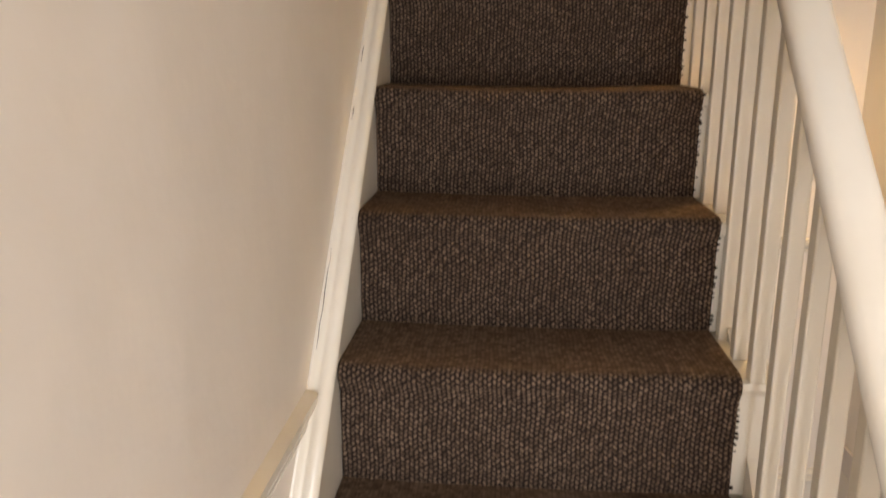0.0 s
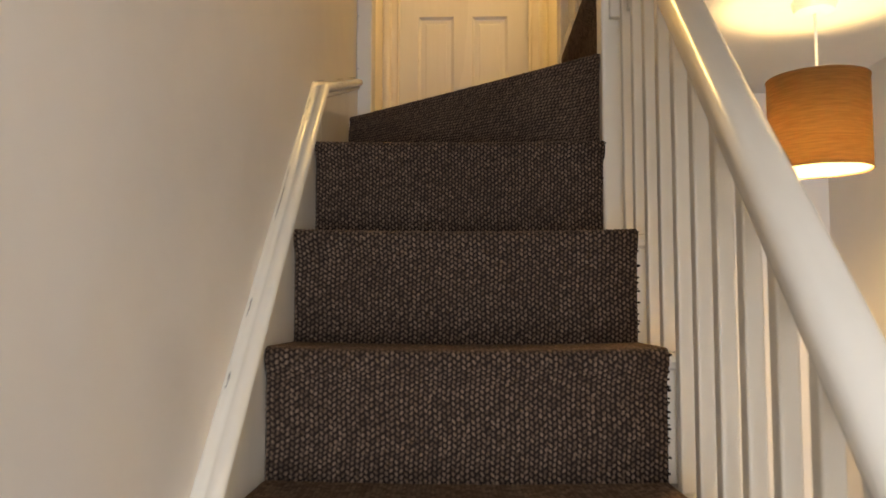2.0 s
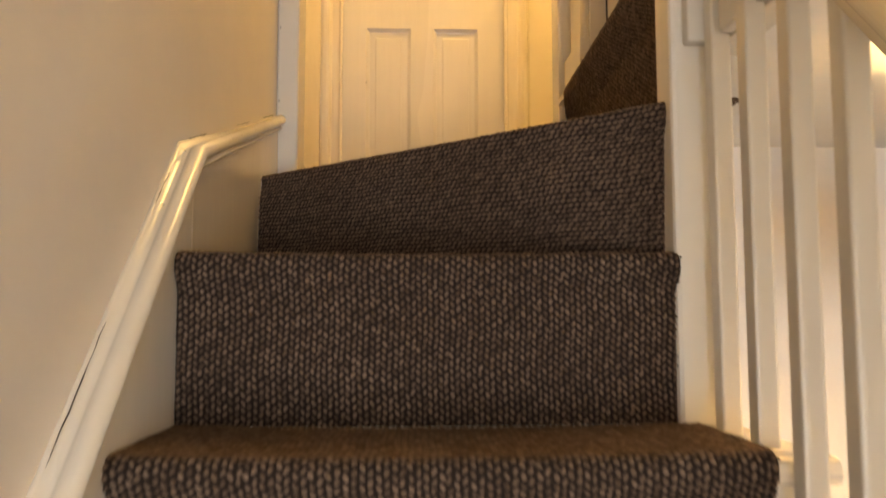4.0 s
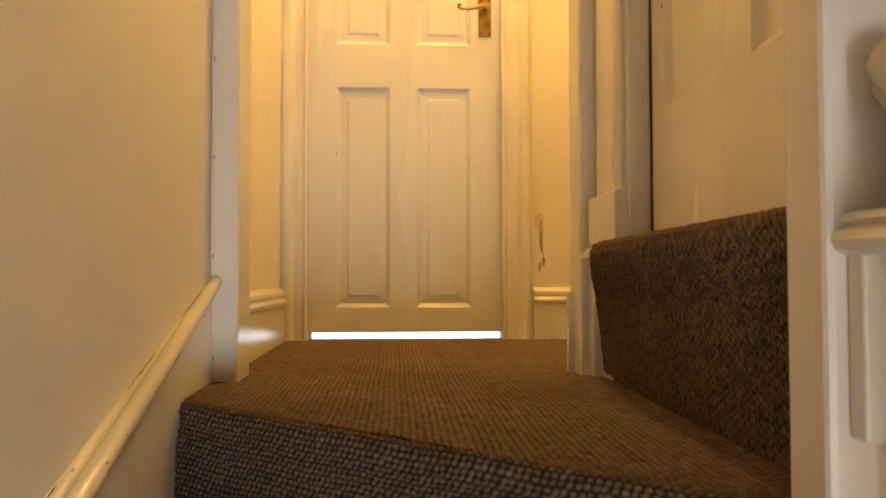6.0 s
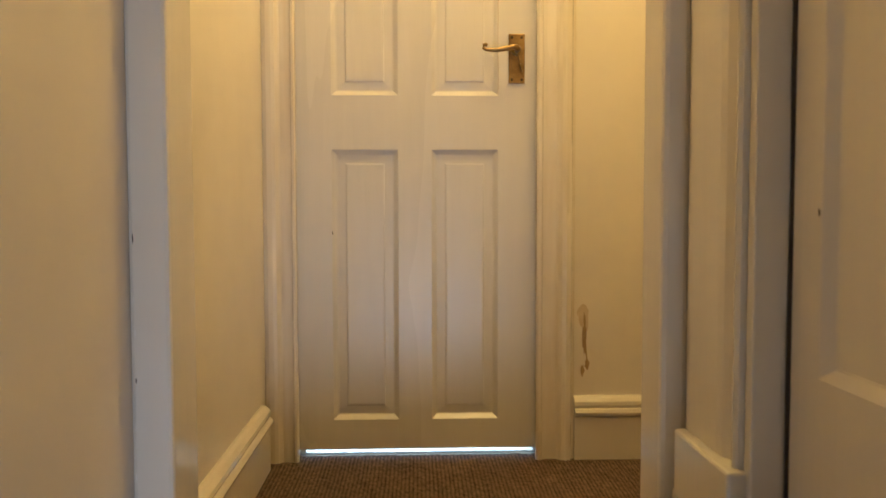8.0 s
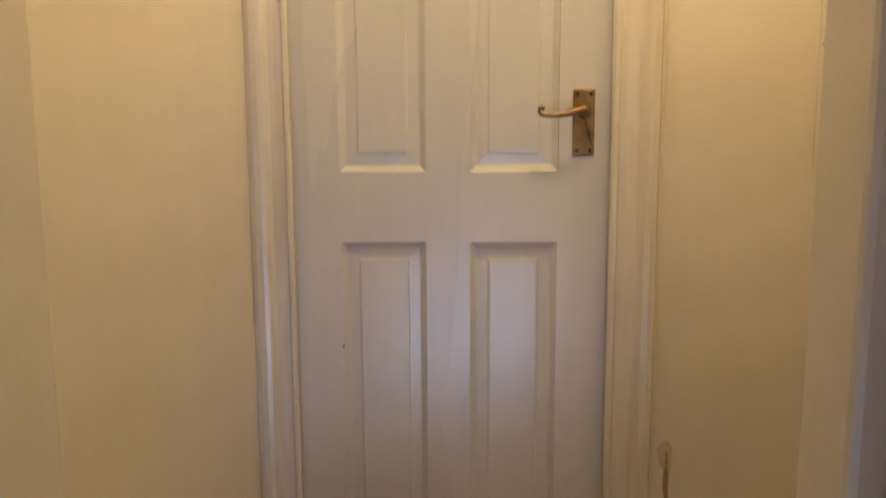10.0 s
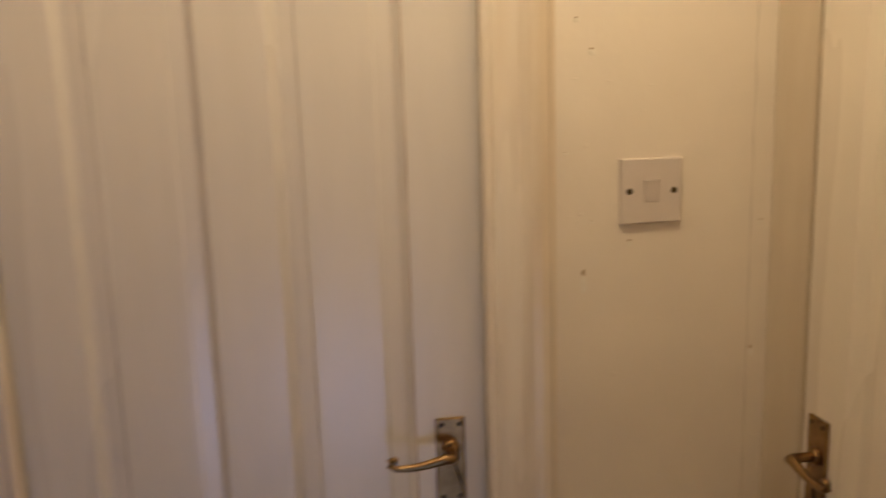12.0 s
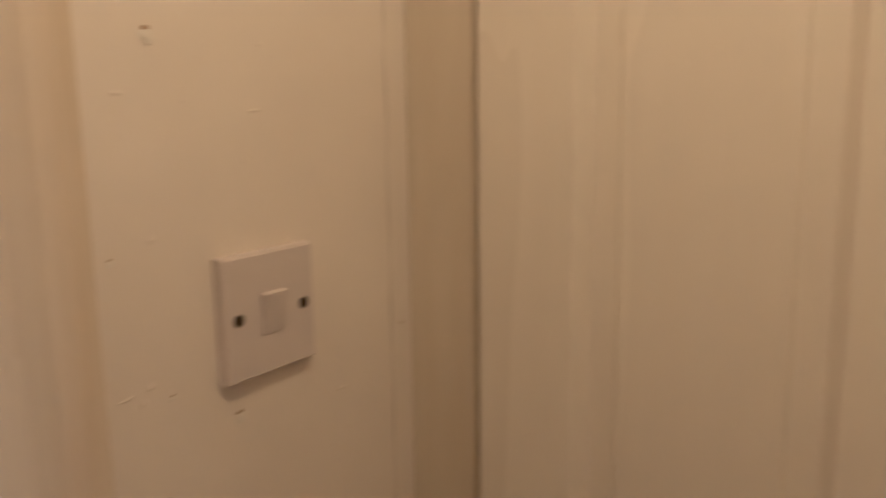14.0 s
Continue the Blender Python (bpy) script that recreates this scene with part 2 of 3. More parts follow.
CASING = [(0, 0), (0.012, 0), (0.017, 0.004), (0.017, 0.010), (0.012, 0.014), (0.011, 0.044), (0.014, 0.048), (0.022, 0.056), (0.024, 0.066), (0.021, 0.076), (0.012, 0.080), (0.010, 0.086), (0, 0.086)]


# ---------------------------------------------------------------- plan
Z_HALL = -2.185          # hall floor
Z_TOP = 2.36             # upper ceiling
RISE, GOING = 0.2185, 0.2105
Y_D, Z_D = -1.838, -0.209
LEFT = -0.062            # stair wall
STEPS = [(Y_D - GOING * i, Z_D - RISE * i) for i in range(9)]

# walls
def lean(y):
    """How far the string board runs into the wall beside the winding stair."""
    return -0.022 * max(0.0, y + 1.759) / 0.8


def bent_wall():
    bm = bmesh.new()
    plan = [(LEFT, -6.1), (LEFT, -1.759), (LEFT + 0.3 * lean(-0.93), -0.93), (LEFT - 0.15, -0.93), (LEFT - 0.15, -6.1)]
    lo = [bm.verts.new((x, y, Z_HALL - 0.1)) for x, y in plan]
    hi = [bm.verts.new((x, y, Z_TOP)) for x, y in plan]
    bm.faces.new(lo)
    bm.faces.new(hi)
    for i in range(5):
        bm.faces.new((lo[i], lo[(i + 1) % 5], hi[(i + 1) % 5], hi[i]))
    return bm


structure("wall_left", "cream painted plaster wall along the stairs", "wall", bent_wall(), PLASTER)
structure("wall_landing_left", "cream painted plaster wall of the small landing", "wall", boxes((-0.225, -0.075, -0.93, 0.13, -0.2, Z_TOP)), PLASTER)
wall_end = structure("wall_landing_end", "cream painted plaster wall round the landing door", "wall",
                     boxes((-0.225, -0.02, -0.018, 0.11, -0.2, Z_TOP), (0.625, 1.10, -0.018, 0.11, -0.2, Z_TOP), (-0.02, 0.625, -0.018, 0.11, 2.0, Z_TOP)), PLASTER)
structure("wall_landing_right", "cream painted plaster wall with a door beside the switch", "wall",
          boxes((0.985, 1.10, -1.0, -0.73, -0.2, Z_TOP), (0.985, 1.10, -0.73, -0.018, 2.03, Z_TOP), (1.06, 1.10, -0.73, -0.018, -0.2, 2.03)), PLASTER)
structure("wall_opening", "painted plaster wall between the landing and the stairs", "wall", boxes((0.66, 1.10, -1.0, -0.86, -0.2, Z_TOP), (-0.07, 0.66, -0.95, -0.86, 2.12, Z_TOP)), PLASTER)
structure("wall_stair_right", "cream painted plaster wall round the side door", "wall",
          boxes((0.735, 0.80, -1.135, -0.995, 0.0, Z_TOP), (0.735, 0.80, -1.80, -1.135, 2.26, Z_TOP), (0.70, 0.80, -6.1, -1.80, 0.201, Z_TOP)), PLASTER)
structure("wall_hall_end", "cream painted plaster wall at the end of the hall", "wall", boxes((0.70, 1.55, -1.21, -1.1, Z_HALL - 0.1, 0.0695)), PLASTER)
structure("wall_hall_right", "cream painted plaster wall of the hall", "wall", boxes((1.374, 1.5, -6.1, -1.21, Z_HALL - 0.1, 0.07)), PLASTER)
structure("wall_back", "plain plaster wall behind the stairs with a window opening", "wall",
          boxes((-0.25, 0.20, -6.2, -6.05, Z_HALL - 0.1, Z_TOP), (1.04, 1.6, -6.2, -6.05, Z_HALL - 0.1, Z_TOP), (0.20, 1.04, -6.2, -6.05, Z_HALL - 0.1, -1.87), (0.20, 1.04, -6.2, -6.05, -0.13, Z_TOP)), PLASTER)
structure("ceiling_hall", "white painted hall ceiling", "ceiling", boxes((0.70, 1.5, -6.1, -1.1, 0.07, 0.20)), CEILPAINT)
structure("ceiling", "white painted ceiling over the stairs and landing", "ceiling", boxes((-0.25, 2.6, -6.2, 2.6, Z_TOP, Z_TOP + 0.1)), CEILPAINT)
structure("floor_hall", "brown carpeted hall floor", "floor", boxes((-0.25, 1.6, -6.2, -1.1, Z_HALL - 0.1, Z_HALL)), HALLCARPET)
structure("floor_landing", "boarded landing floor under the carpet", "floor", boxes((-0.225, 1.10, -1.20, 0.05, -0.2, -0.006)), GLOSS)
# rooms behind the doors
structure("floor_room", "pale floor of the room behind the landing door", "floor", boxes((-0.7, 1.6, 0.05, 2.6, -0.15, 0.0)), VINYL)
structure("wall_room", "white walls of the room behind the landing door", "wall",
          boxes((-0.8, -0.7, 0.11, 2.6, -0.1, Z_TOP), (1.6, 1.7, 0.11, 2.6, -0.1, Z_TOP), (-0.8, -0.3, 2.5, 2.6, -0.1, Z_TOP), (0.9, 1.7, 2.5, 2.6, -0.1, Z_TOP), (-0.3, 0.9, 2.5, 2.6, -0.1, 0.45), (-0.3, 0.9, 2.5, 2.6, 1.75, Z_TOP), (-0.8, -0.225, 0.02, 0.11, -0.1, Z_TOP), (1.10, 1.7, 0.02, 0.11, -0.1, Z_TOP)), ROOMPAINT)
structure("floor_side_room", "pale floor of the room behind the side door", "floor", boxes((0.70, 2.5, -2.3, -0.9, 0.20, 0.246)), VINYL)
structure("wall_side_room", "white walls of the room behind the side door", "wall",
          boxes((2.45, 2.55, -2.3, -1.95, 0.2, Z_TOP), (2.45, 2.55, -1.05, -0.9, 0.2, Z_TOP), (2.45, 2.55, -1.95, -1.05, 0.2, 0.6), (2.45, 2.55, -1.95, -1.05, 1.8, Z_TOP), (0.80, 2.5, -2.4, -2.3, 0.2, Z_TOP), (1.10, 2.5, -0.98, -0.9, 0.2, Z_TOP)), ROOMPAINT)

# trim
structure("baseboard_landing_left", "cream gloss moulded skirting board on the carpet edge", "skirting board", sweep(bmesh.new(), SKIRTING, [(-0.075, -0.86, 0), (-0.075, -0.085, 0)], (1, 0, 0)), GLOSS)
structure("baseboard_landing_end", "cream gloss moulded skirting board below a stained wall", "skirting board", sweep(bmesh.new(), SKIRTING, [(0.685, -0.018, 0), (0.975, -0.018, 0)], (0, -1, 0)), GLOSS)
structure("baseboard_landing_right", "cream gloss skirting board running behind the post", "skirting board", sweep(bmesh.new(), SKIRTING, [(0.98, -0.86, 0.0), (0.611, -0.86, 0.0)], (0, 1, 0)), GLOSS)
structure("baseboard_hall_end", "cream gloss hall skirting board", "skirting board", sweep(bmesh.new(), SKIRTING, [(0.5, -1.21, Z_HALL), (1.374, -1.21, Z_HALL)], (0, -1, 0)), GLOSS)
structure("baseboard_hall_right", "cream gloss hall skirting board with a socket above", "skirting board", sweep(bmesh.new(), SKIRTING, [(1.374, -6.0, Z_HALL), (1.374, -1.21, Z_HALL)], (-1, 0, 0)), GLOSS)
structure("dado_rail_hall_end", "cream gloss dado rail on the hall wall", "dado rail", sweep(bmesh.new(), DADO, [(0.5, -1.21, -1.18), (1.374, -1.21, -1.18)], (0, -1, 0)), GLOSS)
structure("dado_rail_hall_right", "cream gloss dado rail on the hall wall", "dado rail", sweep(bmesh.new(), DADO, [(1.374, -6.0, -1.18), (1.374, -1.21, -1.18)], (-1, 0, 0)), GLOSS)
structure("dado_rail_left", "cream gloss dado rail meeting the stair string", "dado rail", sweep(bmesh.new(), [(o * 0.62, u) for o, u in DADO], [(LEFT, -6.0, -1.078), (LEFT, -2.805, -1.078)], (1, 0, 0)), GLOSS)


# string boards along the stair wall
def string_z(y):
    return -0.062 + 0.985 * (y + 1.759) if y < -1.759 else -0.062 + 0.312 * (y + 1.759)


def string_board(name, label, y0, y1, drop):
    bm = bmesh.new()
    ring = []
    for x in (LEFT - 0.001, -0.041):
        ring.append([bm.verts.new((x + lean(y), y, z)) for y, z in ((y0, string_z(y0) - 0.03), (y1, string_z(y1 - 1e-4) - 0.03), (y1, string_z(y1) - drop), (y0, string_z(y0) - drop))])
    a, b = ring
    bm.faces.new(a)
    bm.faces.new(b[::-1])
    for i in range(4):
        bm.faces.new((a[i], b[i], b[(i + 1) % 4], a[(i + 1) % 4]))
    return structure(name, label, "stair string", bm, GLOSS)


string_board("trim_string_lower", "cream gloss stair string board with chipped edge", -3.65, -1.761, 0.42)
string_board("trim_string_upper", "cream gloss board beside the winding stair", -1.7585, -0.959, 0.5)
string_cap = structure("trim_string_cap", "cream gloss moulded string capping with dark paint chips", "stair string",
                       sweep(bmesh.new(), CAP, [(-0.041, -3.65, string_z(-3.65)), (-0.041, -1.759, -0.062), (-0.041 + lean(-0.959), -0.959, string_z(-0.959))], (1, 0, 0)), GLOSS, smooth=True)

# posts of the cased opening
bm = boxes((-0.069, -0.017, -0.962, -0.845, -0.02, 2.14), bevel=0.006)
structure("trim_post_left", "glossy white post of the cased opening", "door casing", bm, GLOSS)
bm = boxes((0.622, 0.66, -0.915, -0.82, -0.02, 2.14), bevel=0.008)
box(bm, 0.640, 0.672, -0.935, -0.9, -0.02, 0.245, bevel=0.004)
structure("trim_post_right", "glossy white post of the cased opening", "door casing", bm, GLOSS)
structure("trim_opening_head", "glossy white head of the cased opening", "door casing", boxes((-0.03, 0.622, -0.95, -0.845, 2.1, 2.14), bevel=0.004), GLOSS)


# ---------------------------------------------------------------- doors
def nested(bm, rows):
    """Closed rings of rectangles (x0, x1, z0, z1, y), the last one filled."""
    rings = [[bm.verts.new(p) for p in ((x0, y, z0), (x1, y, z0), (x1, y, z1), (x0, y, z1))] for x0, x1, z0, z1, y in rows]
    for a, b in zip(rings, rings[1:]):
        for i in range(4):
            bm.faces.new((a[i], a[(i + 1) % 4], b[(i + 1) % 4], b[i]))
    bm.faces.new(rings[-1])


def lever_handle(parent, x, z, plate_h, way, keyhole=False):
    """A scroll lever on a backplate; its middle at (x, z) on the door's face y = 0; the lever points along way (-1 or 1)."""
    w = 0.020
    plate = part("backplate", box(bmesh.new(), x - w, x + w, -0.005, 0.0, z - plate_h * 0.655, z + plate_h * 0.345, bevel=0.0018), BRASS, parent)
    sc = bmesh.new()
    for sx in (-0.012, 0.012):
        for sz in (z - plate_h * 0.655 + 0.009, z + plate_h * 0.345 - 0.009):
            bmesh.ops.create_uvsphere(sc, u_segments=8, v_segments=5, radius=0.0035, matrix=Matrix.Translation((x + sx, -0.005, sz)) @ Matrix.Diagonal((1, 0.4, 1, 1)))
    part("screw", sc, DARKMETAL, plate)
    rose = bmesh.new()
    lathe(rose, [(0.0125, 0), (0.0125, 0.004), (0.009, 0.007)], 20)
    bmesh.ops.rotate(rose, verts=rose.verts, matrix=Matrix.Rotation(radians(90), 3, "X"))
    bmesh.ops.translate(rose, verts=rose.verts, vec=(x, -0.005, z))
    part("rose", rose, BRASS, plate, smooth=True)
    lv = bmesh.new()
    path, rad = [(x, -0.006, z), (x, -0.022, z), (x, -0.036, z), (x + way * 0.006, -0.043, z + 0.001)], [0.0075, 0.0065, 0.007, 0.0075]
    for i in range(9):
        s = i / 8
        path.append((x + way * (0.014 + 0.064 * s), -0.044, z + 0.002 - 0.004 * math.sin(s * math.pi * 0.9) - 0.006 * s))
        rad.append(0.0068 - 0.0026 * s)
    for i in range(5):
        a = radians(-90 + 62 * i)
        path.append((x + way * (0.081 + 0.0055 * math.cos(a)), -0.044, z + 0.0025 + 0.0055 * math.sin(a)))
        rad.append(0.0042)
    tube(lv, path, rad, 10)
    part("lever", lv, BRASS, parent, "worn brass scroll lever", smooth=True)
    if keyhole:
        kh = bmesh.new()
        box(kh, x - 0.003, x + 0.003, -0.0062, -0.005, z - 0.062, z - 0.046)
        part("keyhole", kh, CHIPGAPDARK, plate)


def panel_door(name, label, width, z0, z1, m, panels, handle=None, thick=0.036, paint=None, fielded=True):
    """A four-panelled door; local x runs along it, its face is y = 0 and looks to -y."""
    door = thing(name, label, "door", kind="structure")
    door.matrix_world = m
    body = bmesh.new()
    xs = sorted({0, width, *(p[0] for p in panels), *(p[1] for p in panels)})
    zs = sorted({z0, z1, *(p[2] for p in panels), *(p[3] for p in panels)})
    for xa, xb in zip(xs, xs[1:]):
        for za, zb in zip(zs, zs[1:]):
            if any(p[0] <= xa and xb <= p[1] and p[2] <= za and zb <= p[3] for p in panels):
                continue
            body.faces.new([body.verts.new(p) for p in ((xa, 0, za), (xb, 0, za), (xb, 0, zb), (xa, 0, zb))])
    bmesh.ops.remove_doubles(body, verts=body.verts, dist=1e-5)
    nested(body, [(0, width, z0, z1, 0.0), (-0.001, width + 0.001, z0 - 0.001, z1 + 0.001, 0.0015), (-0.001, width + 0.001, z0 - 0.001, z1 + 0.001, thick)])
    part("leaf_frame", body, paint or DOORPAINT, door)
    for x0, x1, a, b in panels:
        bm = bmesh.new()

        def inset(d, y):
            return (x0 + d, x1 - d, a + d, b - d, y)
        rows = [inset(0, 0), inset(0.002, 0.0015), inset(0.011, 0.0105), inset(0.014, 0.0115)]
        if fielded:
            rows += [inset(0.034, 0.0095), inset(0.036, 0.0068), inset(0.040, 0.0062)]
        nested(bm, rows)
        part("panel", bm, paint or DOORPAINT, door)
    if handle:
        lever_handle(door, *handle)
    return door


LOW, HIGH = (0.097, 0.770), (0.902, 1.86)
panel_door("door_1", "closed cream gloss four-panel door with brass lever", 0.604, 0.023, 1.985, pose(0.0, 0.0, 0.0),
           [(0.087, 0.251, *LOW), (0.333, 0.498, *LOW), (0.087, 0.251, *HIGH), (0.333, 0.498, *HIGH)], (0.543, 1.011, 0.121, -1))
panel_door("door_2", "closed cream gloss panelled door above one carpeted step", 0.655, 0.263, 2.24, pose(0.690, -1.145, 0.0, 0, 0, -90),
           [(0.058, 0.283, 0.455, 1.10), (0.365, 0.595, 0.455, 1.10), (0.058, 0.283, 1.24, 2.12), (0.365, 0.595, 1.24, 2.12)], paint=SIDEDOORPAINT, fielded=False)
panel_door("door_3", "closed cream gloss panelled door with brass keyhole plate", 0.650, 0.012, 2.0, pose(1.014, -0.0697, 0.0, 0, 0, -90),
           [(0.086, 0.285, *LOW), (0.365, 0.564, *LOW), (0.086, 0.285, 0.875, 1.86), (0.365, 0.564, 0.875, 1.86)], (0.036, 1.000, 0.152, 1, True), paint=SIDEDOORPAINT)

door_1 = bpy.data.objects["door_1"]
bm = bmesh.new()
tube(bm, [(0.4975 + 0.0004 * math.sin(i * 1.3), 0.0002, 0.905 + 0.0477 * i) for i in range(21)], [0.0004 + 0.0002 * (i * 5 % 3) for i in range(21)], 5)
part("open_joint", bm, STAINSHADOW, door_1, "thin dark crack beside the panel")
bm = bmesh.new()
tube(bm, [(0.544, -0.024, 1.004), (0.547, -0.017, 0.990), (0.554, -0.010, 0.966), (0.558, -0.0075, 0.951)], [0.0022, 0.0016, 0.0013, 0.0010], 8)
part("hanging_pin", bm, BRASS, door_1, "thin bent brass pin under the spindle", smooth=True)

# door frames: jambs, stops and casings
frame_1 = boxes((-0.02, -0.0015, -0.016, 0.09, 0, 1.99), (0.607, 0.625, -0.016, 0.09, 0, 1.99), (-0.02, 0.625, -0.016, 0.09, 1.988, 2.0), bevel=0.002)
for row in ((-0.02, 0.012, 0.038, 0.055, 0, 1.99), (0.592, 0.625, 0.038, 0.055, 0, 1.99)):
    box(frame_1, *row, bevel=0.002)
structure("trim_jamb_door", "cream gloss jamb of the landing door", "door frame", frame_1, GLOSS)
bm = bmesh.new()
sweep(bm, [(o, u * 1.1) for o, u in CASING], [(0.590, -0.018, 2.06), (0.590, -0.018, 0.0)], (0, -1, 0))
structure("trim_casing_right", "cream gloss moulded casing with yellowed brush marks", "door casing", bm, CASINGPAINT)
bm = bmesh.new()
sweep(bm, [(o, u * 0.85) for o, u in CASING[:9]] + [(0.023, 0.068), (0.018, 0.0785), (0, 0.0785)], [(0.004, -0.018, 0.0), (0.004, -0.018, 2.06)], (0, -1, 0))
structure("trim_casing_left", "cream gloss moulded casing in the corner", "door casing", bm, CASINGPAINT)
structure("trim_jamb_side_door", "cream gloss jamb of the side door", "door frame", boxes((0.652, 0.74, -1.136, -1.118, 0.246, 2.3), (0.728, 0.745, -1.17, -1.130, 0.246, 2.3), (0.66, 0.74, -1.85, -1.797, 0.246, 2.3), (0.652, 0.74, -1.80, -1.118, 2.245, 2.3), bevel=0.002), GLOSS)
bm = bmesh.new()
sweep(bm, [(0, 0), (0.012, 0), (0.016, 0.005), (0.014, 0.012), (0.006, 0.018), (0.004, 0.030), (0.011, 0.046), (0.013, 0.060), (0.013, 0.160), (0.006, 0.178), (0, 0.180)], [(0.632, -1.116, 0.25), (0.632, -1.116, 2.14)], (-1, 0, 0))
bmesh.ops.translate(bm, verts=bm.verts, vec=(0.026, 0, 0))
structure("trim_casing_side_door", "cream gloss moulded casing beside the side door", "door casing", bm, GLOSS)
structure("trim_casing_back", "cream gloss backing of the casing", "door casing", boxes((0.658, 0.74, -1.117, -0.90, 0.246, 2.3)), GLOSS)
structure("trim_plinth_block", "cream gloss plinth block below the casing", "door casing", boxes((0.630, 0.66, -1.127, -0.95, 0.246, 0.336), bevel=0.004), GLOSS)
structure("trim_jamb_switch_door", "cream gloss jamb and head of the panelled door", "door frame", boxes((0.986, 1.06, -0.73, -0.717, 0, 2.03), (0.986, 1.06, -0.73, -0.018, 2.003, 2.03), bevel=0.002), GLOSS)

# dark tube laid in the open gap stands in for the shadow inside
bm = bmesh.new()
tube(bm, [(0.6905 + 0.0004 * math.sin(i * 1.9), -1.1402, 0.255 + 0.1 * i) for i in range(20)], [0.0028 + 0.0008 * (i * 7 % 4) / 3 for i in range(20)], 6)
part("open_joint", bm, CHIPGAPDARK, bpy.data.objects["trim_jamb_side_door"], "dark filler for the shadow in the gap between jamb and door")

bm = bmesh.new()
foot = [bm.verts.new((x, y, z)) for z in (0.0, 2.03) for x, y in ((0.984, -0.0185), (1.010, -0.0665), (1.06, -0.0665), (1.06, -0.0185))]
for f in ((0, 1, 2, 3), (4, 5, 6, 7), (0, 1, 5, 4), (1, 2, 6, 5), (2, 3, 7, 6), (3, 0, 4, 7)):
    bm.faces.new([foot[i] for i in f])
structure("trim_jamb_corner", "olive-cream jamb in the corner beside the switch, shadow in its paint", "door frame", bm, JAMBSHADOW)

# ---------------------------------------------------------------- staircase
staircase = thing("staircase", "steep cream painted timber staircase under brown carpet", "staircase", kind="structure")


def tread(y, z, x1):
    bm = bmesh.new()
    prof = [(y + GOING + 0.06, z - 0.034), (y + 0.016, z - 0.034), (y + 0.007, z - 0.030), (y + 0.003, z - 0.020), (y + 0.007, z - 0.010), (y + 0.016, z - 0.006), (y + GOING + 0.06, z - 0.006)]
    a = [bm.verts.new((-0.041, p, q)) for p, q in prof]
    b = [bm.verts.new((x1, p, q)) for p, q in prof]
    bm.faces.new(a)
    bm.faces.new(b[::-1])
    for i in range(len(prof)):
        bm.faces.new((a[i], a[(i + 1) % len(prof)], b[(i + 1) % len(prof)], b[i]))
    return bm


for i, (y, z) in enumerate(STEPS):
    part("tread", tread(y, z, 0.598 if i == 0 else 0.69), GLOSS, staircase)
    part("riser", boxes((-0.041, 0.598 if i == 0 else 0.672, y + 0.022, y + 0.040, z - RISE, z - 0.034)), GLOSS, staircase)
bm = bmesh.new()
st = [bm.verts.new((x, y, z)) for x in (0.648, 0.672) for y, z in ((Y_D - 0.0, Z_D - RISE - 0.034), (STEPS[-1][0] + 0.02, Z_HALL + 0.16), (STEPS[-1][0] + 0.02, Z_HALL), (Y_D, Z_HALL))]
a, b = st[:4], st[4:]
bm.faces.new(a)
bm.faces.new(b[::-1])
for i in range(4):
    bm.faces.new((a[i], b[i], b[(i + 1) % 4], a[(i + 1) % 4]))
part("spandrel", bm, GLOSS, staircase)
bm = bmesh.new()
tw = [(0.612, -0.958), (0.603, -1.764), (0.69, -1.764), (0.69, -0.958)]
lo = [bm.verts.new((x, y, 0.214)) for x, y in tw]
hi = [bm.verts.new((x, y, 0.243)) for x, y in tw]
bm.faces.new(lo)
bm.faces.new(hi)
for i in range(4):
    bm.faces.new((lo[i], lo[(i + 1) % 4], hi[(i + 1) % 4], hi[i]))
bmesh.ops.bevel(bm, geom=[e for e in bm.edges if abs(e.verts[0].co.z - e.verts[1].co.z) < 1e-4], offset=0.009, segments=3, affect="EDGES")
part("tread", bm, GLOSS, staircase, "white painted bullnose end of the top step")
bm = bmesh.new()
q = [bm.verts.new(p) for p in ((0.704, -0.955, -0.01), (0.674, -1.77, -0.01), (0.664, -1.77, 0.215), (0.690, -0.955, 0.215))]
bm.faces.new(q)
bmesh.ops.solidify(bm, geom=bm.faces[:], thickness=-0.012)
part("riser", bm, GLOSS, staircase)

# balustrade
balustrade = thing("stair_balustrade", "cream gloss balustrade with square balusters and rounded handrail", "balustrade")


def rail_z(y):
    return 0.168 + 1.03 * (y + 2.0)


RAIL = [(-0.020, 0.0), (0.020, 0.0), (0.020, 0.009), (0.024, 0.011)]
RAIL += [(0.033 * math.copysign(abs(math.cos(a)) ** 0.75, math.cos(a)), 0.030 + 0.025 * math.copysign(abs(math.sin(a)) ** 0.8, math.sin(a))) for a in np.linspace(-0.6, math.pi + 0.6, 28)]
RAIL += [(-0.024, 0.011), (-0.020, 0.009)]
RX = 0.649
part("handrail", sweep(bmesh.new(), [(o * 1.02, u) for o, u in RAIL], [(RX, -3.56, rail_z(-3.56)), (RX, -1.842, rail_z(-1.842))], (1, 0, 0)), GLOSS, balustrade, "worn cream gloss handrail", smooth=True)
part("newel", boxes((0.597, 0.675, -1.832, -1.766, Z_D - RISE - 0.006, 1.15), bevel=0.007), GLOSS, balustrade, "square newel post with rounded edges")
